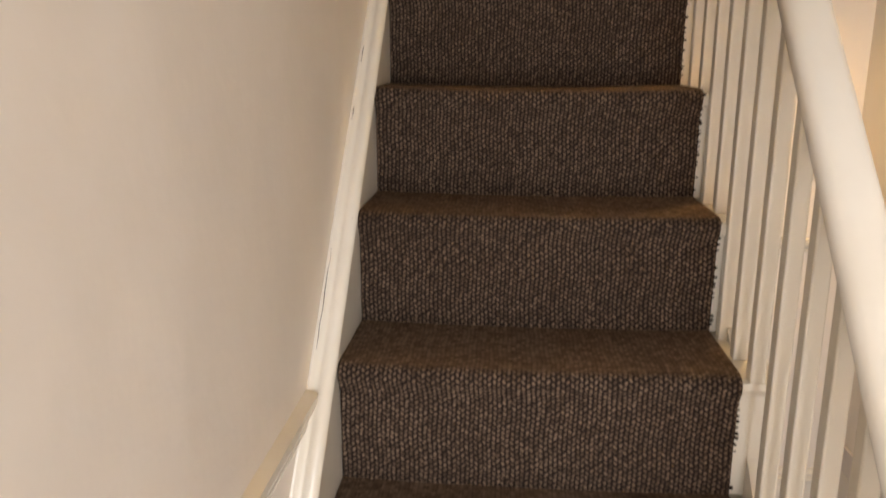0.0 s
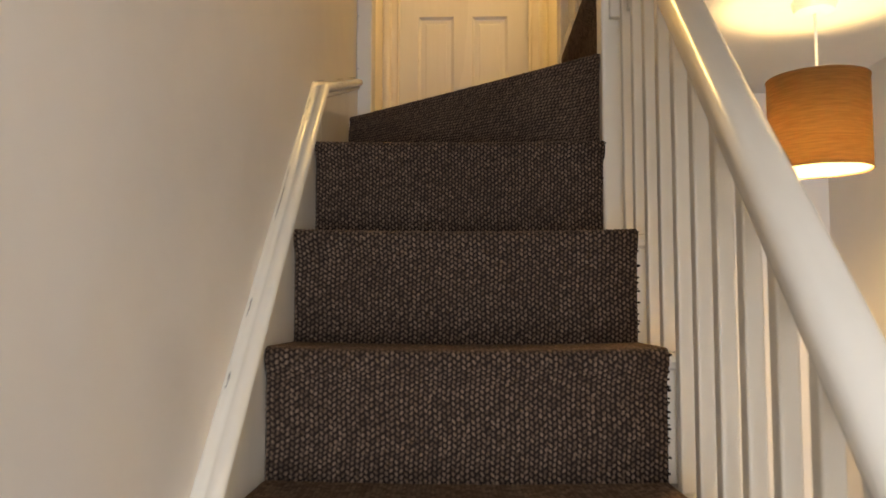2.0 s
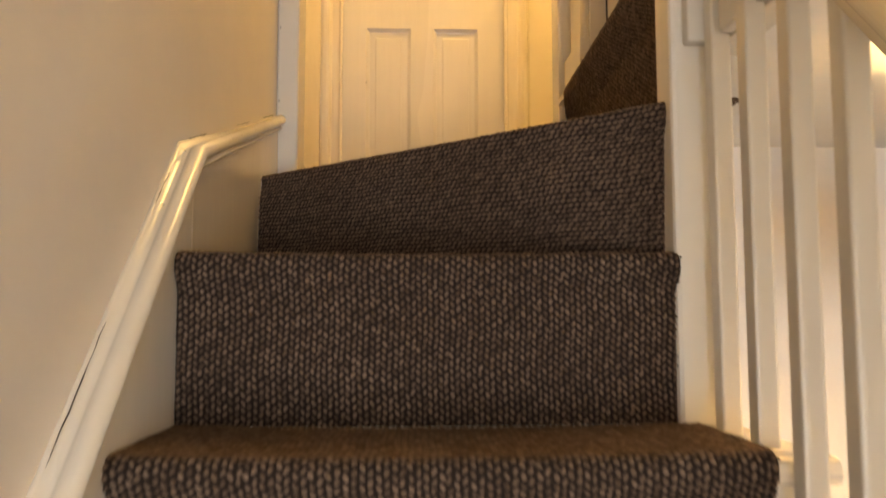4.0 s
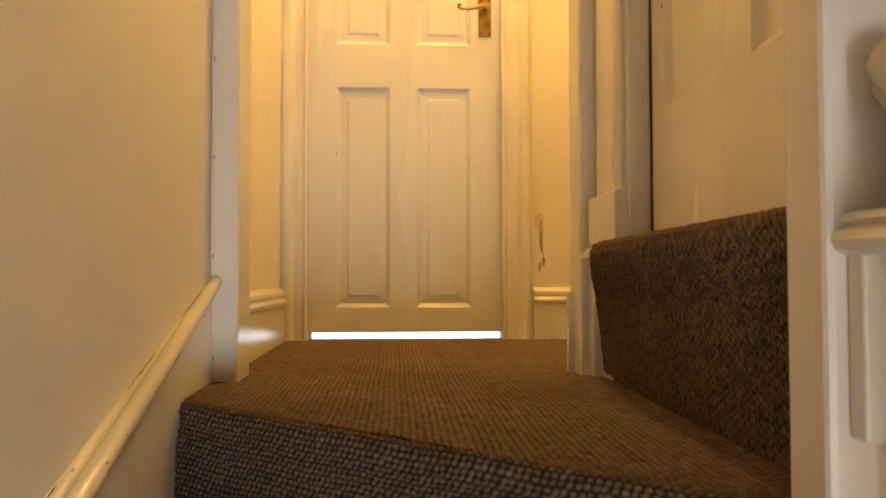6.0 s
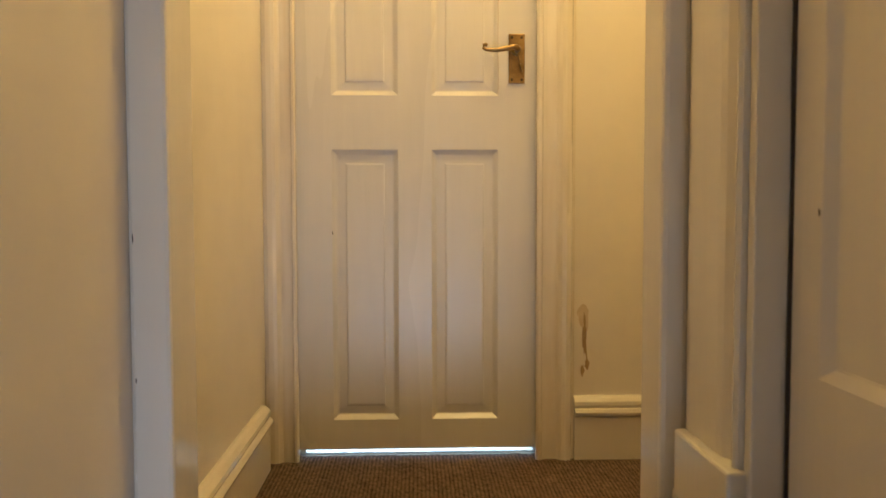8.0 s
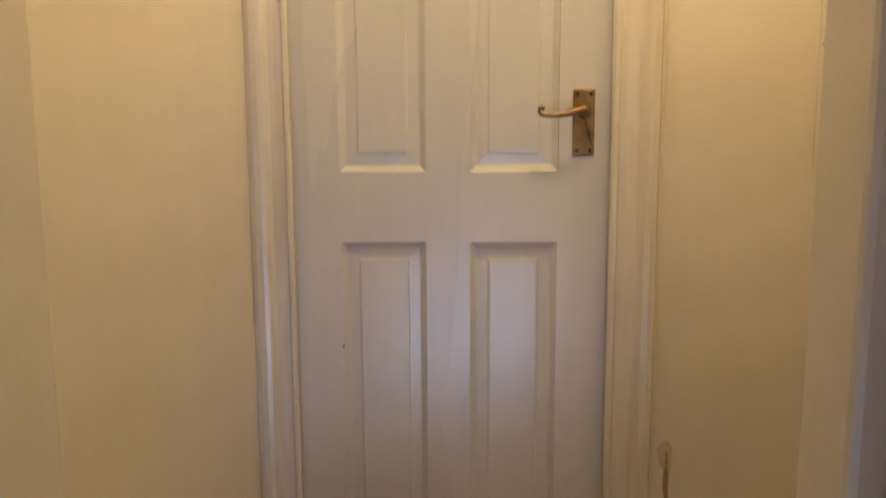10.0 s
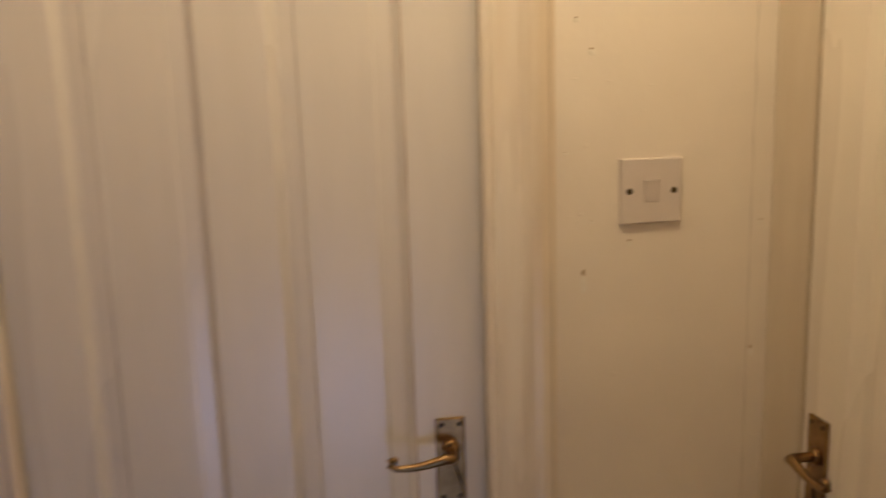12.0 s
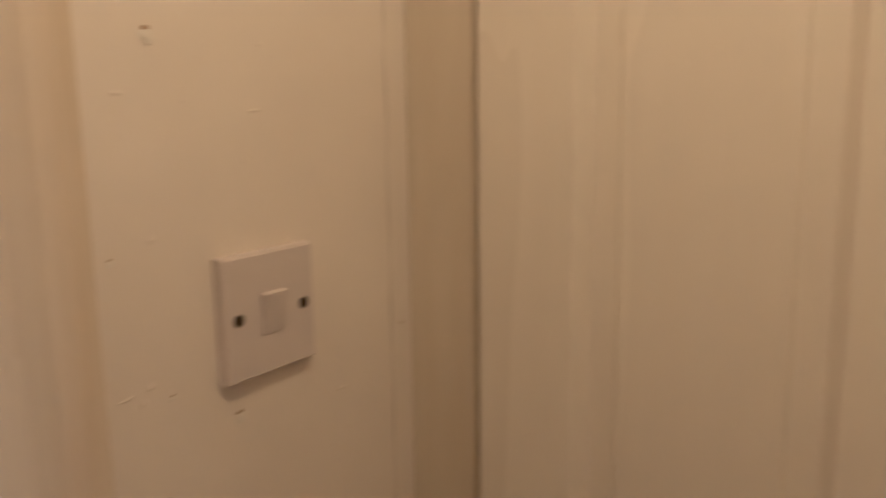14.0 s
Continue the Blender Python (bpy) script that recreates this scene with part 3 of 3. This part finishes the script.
part("newel", boxes((0.625, 0.70, -3.64, -3.565, Z_HALL, -0.93), bevel=0.007), GLOSS, balustrade)
for k in range(18):
    yf = -1.881 - 0.0997 * k
    step = next((z for y, z in STEPS if y < yf + 0.02), None)
    if step is None or yf < -3.53:
        continue
    step = max(z for y, z in STEPS if y - 0.008 <= yf)
    b0 = bmesh.new()
    box(b0, 0.6334, 0.6584, yf, yf + 0.026, step - 0.008, rail_z(yf + 0.013) + 0.01, bevel=0.003)
    part("baluster", b0, GLOSS, balustrade)
structure("trim_landing_nosing", "cream gloss nosing moulding between newel and handrail", "trim", sweep(bmesh.new(), [(0, 0), (0.012, 0), (0.015, 0.006), (0.011, 0.010), (0.019, 0.014), (0.023, 0.021), (0.020, 0.029), (0.012, 0.033), (0, 0.033)], [(0.624, -1.966, 0.236), (0.624, -1.832, 0.239)], (-1, 0, 0)), GLOSS)
structure("trim_apron", "cream gloss apron board below the landing edge", "trim", boxes((0.6605, 0.6995, -6.0, -1.80, 0.064, 0.245), (0.643, 0.6600, -1.954, -1.8815, 0.066, 0.236), (0.645, 0.6600, -2.053, -1.981, 0.066, 0.236), (0.645, 0.6600, -2.153, -2.081, 0.066, 0.236), (0.613, 0.665, -1.8545, -1.8325, 0.066, 0.236), (0.624, 0.6425, -1.966, -1.8545, 0.206, 0.2345), bevel=0.003), GLOSS)


# ---------------------------------------------------------------- carpet of real loops
def loops(u, v, pu, pv, stagger, seed, tight=1.0, jitter=0.18, zigzag=True):
    """Height (0 to 1) and dye of rows of yarn loops over a sheet in metres."""
    rng = np.random.default_rng(seed)
    row = np.floor(v / pv).astype(int)
    uu = u / pu + stagger * 0.5 * (row % 2)
    col = np.floor(uu).astype(int)
    shift = jitter * (rng.random((97, 89)) - 0.5)[row % 97, col % 89]
    a, b = uu - col - 0.5 + shift, v / pv - row - 0.5 + shift
    slant = b + (0.15 + 0.40 * rng.random((89, 79)))[row % 89, col % 79] * np.where((row % 2 == 1) & zigzag, -1, 1) * a
    h = np.sqrt(np.clip(1 - ((a * a * 4.7 + slant * slant * 5.8) * tight), 0, 1))
    return h * (0.68 + 0.40 * rng.random((97, 89))[row % 97, col % 89]), rng.random((101, 83))[row % 101, col % 83]


def grid_mesh(name, xyz, pile, yarn, keep=None):
    nv, nu = xyz.shape[:2]
    idx = np.arange(nv * nu).reshape(nv, nu)
    f = np.stack([idx[:-1, :-1], idx[:-1, 1:], idx[1:, 1:], idx[1:, :-1]], -1).reshape(-1, 4)
    used = np.arange(nv * nu)
    if keep is not None:
        f = f[keep.reshape(-1)]
        used = np.unique(f)
        remap = np.zeros(nv * nu, int)
        remap[used] = np.arange(len(used))
        f = remap[f]
    me = bpy.data.meshes.new(name)
    me.vertices.add(len(used))
    me.vertices.foreach_set("co", xyz.reshape(-1, 3)[used].astype(np.float32).ravel())
    me.loops.add(f.size)
    me.loops.foreach_set("vertex_index", f.astype(np.int32).ravel())
    me.polygons.add(len(f))
    me.polygons.foreach_set("loop_start", np.arange(0, f.size, 4, dtype=np.int32))
    me.update(calc_edges=True)
    me.validate()
    for key, values in (("pile", pile), ("yarn", yarn)):
        at = me.attributes.new(key, "FLOAT", "POINT")
        at.data.foreach_set("value", values.reshape(-1)[used].astype(np.float32))
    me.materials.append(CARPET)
    me.shade_smooth()
    return me


def resample(poly, step):
    p = np.array(poly, float)
    d = np.concatenate([[0], np.cumsum(np.linalg.norm(np.diff(p, axis=0), axis=1))])
    return p, d


def sheet(name, left, right, step, pu, pv, stagger, amp, seed, sag=0.0, flip=False, tight=1.0, across=False, trodden=0.0, lift=0.0):
    """A carpet sheet ruled between two edge lines with matching corners."""
    L, dl = resample(left, step)
    R, dr = resample(right, step)
    mid = (dl + dr) / 2
    nv = max(3, int(mid[-1] / step))
    nu = max(3, int(np.linalg.norm(R.mean(0) - L.mean(0)) / step))
    s = np.linspace(0, mid[-1], nv)
    Ls = np.stack([np.interp(s, mid, L[:, i]) for i in range(3)], 1)
    Rs = np.stack([np.interp(s, mid, R[:, i]) for i in range(3)], 1)
    t = np.linspace(0, 1, nu)
    P = Ls[:, None, :] * (1 - t)[None, :, None] + Rs[:, None, :] * t[None, :, None]
    P[:, :, 2] -= sag * (1 - (2 * t - 1) ** 2)[None, :]
    N = np.cross(np.gradient(P, axis=0), np.gradient(P, axis=1))
    for _ in range(2):
        N[1:-1] = (N[:-2] + N[1:-1] + N[2:]) / 3
    N /= np.linalg.norm(N, axis=2, keepdims=True) + 1e-12
    if flip:
        N = -N
    width = np.linalg.norm(Rs - Ls, axis=1).mean()
    U, V = np.meshgrid(t * width, s)
    wob = 0.0012 * np.sin(U * 37 + seed) + 0.0012 * np.sin(V * 53 + seed * 2)
    if across:
        pile, yarn = loops(U + wob, V + wob, pu, pv, stagger, seed, tight, 0.14, False)
        yarn = 0.15 + 0.55 * yarn
    else:
        pile, yarn = loops(V + wob, U + wob, pv, pu, stagger, seed, tight)
    yarn = lift + (1 - lift) * yarn
    # feet have flattened the loops on the flat of the step
    flat = trodden * np.clip((mid[1] + 0.012 - V) / 0.02, 0, 1)
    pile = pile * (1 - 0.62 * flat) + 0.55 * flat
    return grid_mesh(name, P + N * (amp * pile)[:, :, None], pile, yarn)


stair_carpet = thing("stair_carpet", "worn dark brown looped pile stair carpet", "carpet")


def cover(me, name="step_cover", label=""):
    ob = new(name, me)
    ob.parent = stair_carpet
    if label:
        ob["label"] = label


def step_lines(y, z, x, foot_y=None, back=GOING):
    return [(x, y + back + 0.016, z), (x, y + 0.012, z), (x, y + 0.003, z - 0.003), (x, y - 0.002, z - 0.010), (x, y - 0.002, z - 0.022), (x, y + 0.006, z - 0.034), (x, y + 0.014, z - 0.05), (x, y + 0.017, z - RISE + 0.002)]


for i, (y, z) in enumerate(STEPS):
    near = 0.0020 if i < 5 else 0.0032
    if i == 0:
        continue
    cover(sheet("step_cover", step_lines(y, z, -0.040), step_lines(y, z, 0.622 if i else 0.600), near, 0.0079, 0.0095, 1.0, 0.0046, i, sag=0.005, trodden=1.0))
# tufts that stick out along the cut edge of the runner
rng = random.Random(12)
bm = bmesh.new()
for i, (y, z) in enumerate(STEPS[:7]):
    x = 0.600 if i == 0 else 0.622
    for j in range(20):
        if rng.random() < 0.3:
            continue
        m = Matrix.Translation((x + rng.uniform(-0.001, 0.0022), y + 0.012 - 0.012 * (j == 0), z - 0.006 - 0.0104 * j + rng.uniform(-0.003, 0.003))) @ Matrix.Diagonal((1.2, 1.0, 0.8, 1))
        bmesh.ops.create_icosphere(bm, subdivisions=1, radius=rng.uniform(0.0018, 0.0040), matrix=m)
tagged(part("frayed_edge", bm, CARPET, stair_carpet, "dark frayed edge tufts"), kind="stuff")
# winding step: the tread is deeper along the wall
y, z = STEPS[0]
lft, rgt = step_lines(y, z, -0.040), step_lines(y, z, 0.600)
lft[0], rgt[0] = (-0.054, -1.19, z), (0.600, -1.74, z)
cover(sheet("step_cover", lft, rgt, 0.0019, 0.0079, 0.0095, 1.0, 0.0042, 31, sag=0.003, trodden=1.0), label="winding carpeted step")
# riser up to the landing, set askew from the newel to the wall
left_e = [(-0.052, -1.17, 0.0), (-0.052, -1.205, 0.0), (-0.052, -1.214, -0.005), (-0.052, -1.216, -0.016), (-0.052, -1.216, -0.030), (-0.052, -1.228, -0.045), (-0.052, -1.250, -0.215)]
right_e = [(0.640, -1.772, 0.0), (0.602, -1.800, 0.0), (0.600, -1.808, -0.005), (0.600, -1.810, -0.016), (0.600, -1.808, -0.030), (0.601, -1.800, -0.045), (0.602, -1.790, -0.215)]
cover(sheet("landing_edge_cover", left_e, right_e, 0.0018, 0.0098, 0.0072, 0.7, 0.0036, 32, sag=0.002, tight=0.78, across=True), "landing_edge_cover")
# riser up to the side door
left_f = [(0.70, -1.04, 0.250), (0.628, -1.04, 0.250), (0.615, -1.042, 0.243), (0.610, -1.042, 0.230), (0.613, -1.035, 0.210), (0.624, -1.00, 0.185), (0.640, -0.965, 0.155), (0.664, -0.936, 0.0)]
right_f = [(0.70, -1.768, 0.250), (0.616, -1.768, 0.250), (0.605, -1.768, 0.243), (0.600, -1.768, 0.230), (0.603, -1.768, 0.210), (0.611, -1.768, 0.185), (0.621, -1.768, 0.155), (0.646, -1.768, 0.0)]
cover(sheet("top_step_cover", left_f, right_f, 0.0019, 0.0080, 0.0098, 1.0, 0.0034, 33, tight=0.60, lift=0.4), "top_step_cover")
# landing carpet
gx, gy = np.arange(-0.075, 1.0, 0.0022), np.arange(-1.82, 0.02, 0.0026)
X, Y = np.meshgrid(gx, gy)
edge = -1.195 + (X + 0.04) * (-1.79 + 1.195) / 0.64
pile, yarn = loops(Y + 0.001 * np.sin(X * 40), X + 0.0012 * np.sin(Y * 11), 0.0110, 0.0092, 1.0, 40, 0.55, 0.12, False)
yarn = 0.48 + 0.4 * yarn
H = 0.0026 * pile + 0.0015 * np.sin(X * 9) * np.sin(Y * 7)
inside = (Y > edge) & ~((X > 0.70) & (Y < -0.99))
cover(grid_mesh("landing_cover", np.stack([X, Y, H - 0.0005], -1), pile, yarn, (inside[:-1, :-1] & inside[1:, 1:])), "landing_cover", "brown looped carpet with ribs on the landing")

# ---------------------------------------------------------------- fittings
switch = thing("light_switch", "white plastic single rocker light switch with two screws", "light switch", place=(0.8125, -0.018, 1.349))
bm = bmesh.new()
nested(bm, [(-0.041, 0.041, -0.042, 0.042, 0.0), (-0.041, 0.041, -0.042, 0.042, -0.007), (-0.0395, 0.0395, -0.0405, 0.0405, -0.0095), (-0.012, 0.012, -0.016, 0.016, -0.0097)])
part("faceplate", bm, PLASTIC, switch)
bm = bmesh.new()
rk = [bm.verts.new(p) for p in ((-0.0095, -0.0096, -0.0145), (0.0095, -0.0096, -0.0145), (0.0095, -0.0096, 0.0145), (-0.0095, -0.0096, 0.0145), (-0.0095, -0.0106, -0.0140), (0.0095, -0.0106, -0.0140), (0.0095, -0.0150, 0.0140), (-0.0095, -0.0150, 0.0140))]
for f in ((4, 5, 6, 7), (0, 1, 5, 4), (1, 2, 6, 5), (2, 3, 7, 6), (3, 0, 4, 7)):
    bm.faces.new([rk[i] for i in f])
part("rocker", bm, PLASTIC, switch)
for sx in (-0.030, 0.030):
    bm = bmesh.new()
    lathe(bm, [(0.0042, 0), (0.0042, 0.0006), (0.003, 0.0009)], 14)
    bmesh.ops.rotate(bm, verts=bm.verts, matrix=Matrix.Rotation(radians(90), 3, "X"))
    bmesh.ops.translate(bm, verts=bm.verts, vec=(sx, -0.0095, 0.0))
    part("screw", bm, DARKMETAL, switch, "brown screw head")

socket = thing("wall_socket", "white plastic double wall socket above the skirting", "socket", place=(1.374, -1.455, -1.876))
part("faceplate", boxes((-0.010, 0, -0.073, 0.073, -0.043, 0.043), bevel=0.003), PLASTIC, socket)

pendant = thing("pendant_lamp", "lit pendant lamp with brown linen drum shade", "pendant lamp", place=(1.03, -1.92, 0.07))
part("ceiling_rose", lathe(bmesh.new(), [(0.045, 0.0), (0.045, -0.006), (0.040, -0.022), (0.012, -0.026)], 32), CORDWHITE, pendant, smooth=False)
part("flex", tube(bmesh.new(), [(0, 0, -0.02), (0.0006, 0, -0.09), (0, 0, -0.21)], [0.003, 0.003, 0.003], 10), CORDWHITE, pendant, smooth=True)
bm = bmesh.new()
lathe(bm, [(0.1, -0.362), (0.1, -0.168)], 64, cap=False)
bmesh.ops.solidify(bm, geom=bm.faces[:], thickness=0.0012)
shade = part("shade", bm, SHADE, pendant, "brown linen drum shade", smooth=True)
bm = bmesh.new()
lathe(bm, [(0.0975, -0.360), (0.0975, -0.170)], 64, cap=False)
part("lining", bm, LINING, shade, "white inner lining", smooth=True)
for z in (-0.362, -0.170):
    rim = bmesh.new()
    tube(rim, [(0.1005 * math.cos(a), 0.1005 * math.sin(a), z + 0.001) for a in np.linspace(0, 2 * math.pi, 65)], [0.0016] * 65, 6)
    part("rim", rim, SHADE, shade)
part("lamp_holder", lathe(bmesh.new(), [(0.012, -0.20), (0.018, -0.215), (0.018, -0.290)], 20), CORDWHITE, pendant)
bm = bmesh.new()
bmesh.ops.create_uvsphere(bm, u_segments=20, v_segments=12, radius=0.022, matrix=Matrix.Translation((0, 0, -0.310)))
bulb = part("bulb", bm, BULB, pendant, "glowing bulb", smooth=True)
bulb.visible_shadow = False


# ---------------------------------------------------------------- wear
def flake(name, centre, normal, w, h, material, parent, seed, proud=0.0006):
    """A small ragged patch lying on a surface."""
    rng = random.Random(seed)
    n = Vector(normal).normalized()
    side = n.cross(Vector((0, 0, 1))).normalized()
    up = n.cross(side) * -1
    bm = bmesh.new()
    c = Vector(centre) + n * proud
    ring = [bm.verts.new(c + side * (w / 2 * math.cos(a) * rng.uniform(0.6, 1.1)) + up * (h / 2 * math.sin(a) * rng.uniform(0.6, 1.1))) for a in np.linspace(0, 2 * math.pi, 13)[:-1]]
    top = bm.verts.new(c + n * 0.0006)
    for i in range(12):
        bm.faces.new((ring[i], ring[(i + 1) % 12], top))
    return part(name, bm, material, parent)


bm = bmesh.new()
tube(bm, [(0.709 + 0.0020 * math.sin(i * 0.9) + 0.0010 * i, -0.0184, 0.375 - 0.015 * i) for i in range(11)], [0.0008, 0.0022, 0.0034, 0.0020, 0.0014, 0.0028, 0.0040, 0.0025, 0.0015, 0.0026, 0.0008], 6)
bmesh.ops.scale(bm, vec=(1, 0.35, 1), space=Matrix.Translation((0, 0.0184, 0)), verts=bm.verts)
part("damp_stain", bm, STAINSHADOW, wall_end)
flake("damp_stain", (0.711, -0.018, 0.350), (0, -1, 0), 0.026, 0.085, BUFF, wall_end, 2, 0.0003)
flake("damp_stain", (0.708, -0.018, 0.368), (0, -1, 0), 0.032, 0.040, BUFF, wall_end, 6, 0.0004)
flake("damp_stain", (0.712, -0.018, 0.305), (0, -1, 0), 0.016, 0.090, STAINSHADOW, wall_end, 8, 0.0004)
flake("damp_stain", (0.708, -0.018, 0.222), (0, -1, 0), 0.012, 0.034, STAINSHADOW, wall_end, 9, 0.0004)
flake("damp_stain", (0.719, -0.018, 0.237), (0, -1, 0), 0.013, 0.032, STAINSHADOW, wall_end, 3, 0.0004)
rng = random.Random(77)
for i in range(26):
    flake("paint_lump", (rng.uniform(0.69, 0.95), -0.018, rng.uniform(1.05, 1.62)), (0, -1, 0), rng.uniform(0.004, 0.016), rng.uniform(0.003, 0.008), PLASTER, wall_end, 200 + i, 0.0002)
for i, (x, z, w, h) in enumerate([(0.724, 1.230, 0.008, 0.026), (0.735, 1.526, 0.010, 0.008), (0.715, 1.565, 0.006, 0.006), (0.787, 1.280, 0.008, 0.008), (0.700, 1.40, 0.004, 0.004), (0.735, 1.31, 0.004, 0.004), (0.962, 1.12, 0.006, 0.012), (0.970, 1.30, 0.005, 0.006)]):
    flake("chip_or_shadow", (x, -0.018, z), (0, -1, 0), w * 1.3, h * 1.3, FILLER, wall_end, 10 + i, 0.0008)
    # brown flake at the chip's upper edge, the gouge's shadow as colour
    flake("chip_or_shadow", (x - w * 0.1, -0.018, z + h * 0.55), (0, -1, 0), w * 0.7, h * 0.4, STAINSHADOW, wall_end, 30 + i, 0.0012)
rng = random.Random(5)
for i in range(20):
    y = -3.2 + 2.2 * rng.random()
    flake("chip_or_shadow", (-0.032, y, string_z(y) + 0.0005), (1, 0, 0.9), 0.004 + 0.016 * rng.random() ** 2, 0.0015 + 0.003 * rng.random(), CHIPGAPDARK if rng.random() < 0.6 else STAINSHADOW, string_cap, 40 + i, 0.002)
y = -2.75
while y < -1.1:
    run = rng.uniform(0.02, 0.16)
    bm = bmesh.new()
    pts = [(-0.058 + rng.uniform(-0.001, 0.001), y + run * j / 9, string_z(y + run * j / 9) + 0.0122 + rng.uniform(-0.0010, 0.0014)) for j in range(10)]
    tube(bm, pts, [0.0002] + [rng.uniform(0.0002, 0.0009) for j in range(8)] + [0.0002], 5)
    part("crack", bm, CHIPGAPDARK, string_cap)
    y += run + rng.uniform(0.01, 0.22)
for y, w, h in ((-1.772, 0.026, 0.0045), (-1.60, 0.014, 0.003), (-1.86, 0.022, 0.003), (-1.42, 0.010, 0.003)):
    flake("chip_or_shadow", (-0.052 + lean(y), y, string_z(y) + 0.009), (1, 0, 0.6), w, h, CHIPGAPDARK if w > 0.015 else STAINSHADOW, string_cap, int(-y * 100), 0.0015)
bm = bmesh.new()
tube(bm, [(0.9555 + 0.0006 * math.sin(i * 1.7) + 0.0005 * math.sin(i * 4.1), -0.0188, 0.9 + i * 0.03) for i in range(40)], [0.00008 + 0.00008 * (i * 7 % 3) for i in range(40)], 5)
part("crack", bm, CHIPGAPDARK, wall_end)
flake("chip_or_shadow", (0.0885, -0.001, 0.565), (0, -1, 0), 0.003, 0.010, CHIPGAPDARK, bpy.data.objects["trim_jamb_door"], 90, 0.0002)
flake("chip_or_shadow", (0.689, -1.200, 0.62), (-1, 0, 0), 0.005, 0.010, CHIPGAPDARK, bpy.data.objects["trim_jamb_side_door"], 91, 0.0004)
for i in range(10):
    flake("chip_or_shadow", (-0.064 + 0.003 * random.random(), -0.962, 0.03 + 0.06 * i + 0.02 * random.random()), (0, -1, 0), 0.002, 0.012 * random.uniform(0.5, 1.2), CHIPGAPDARK if i % 3 == 0 else FILLER, bpy.data.objects["trim_post_left"], 100 + i, 0.001)
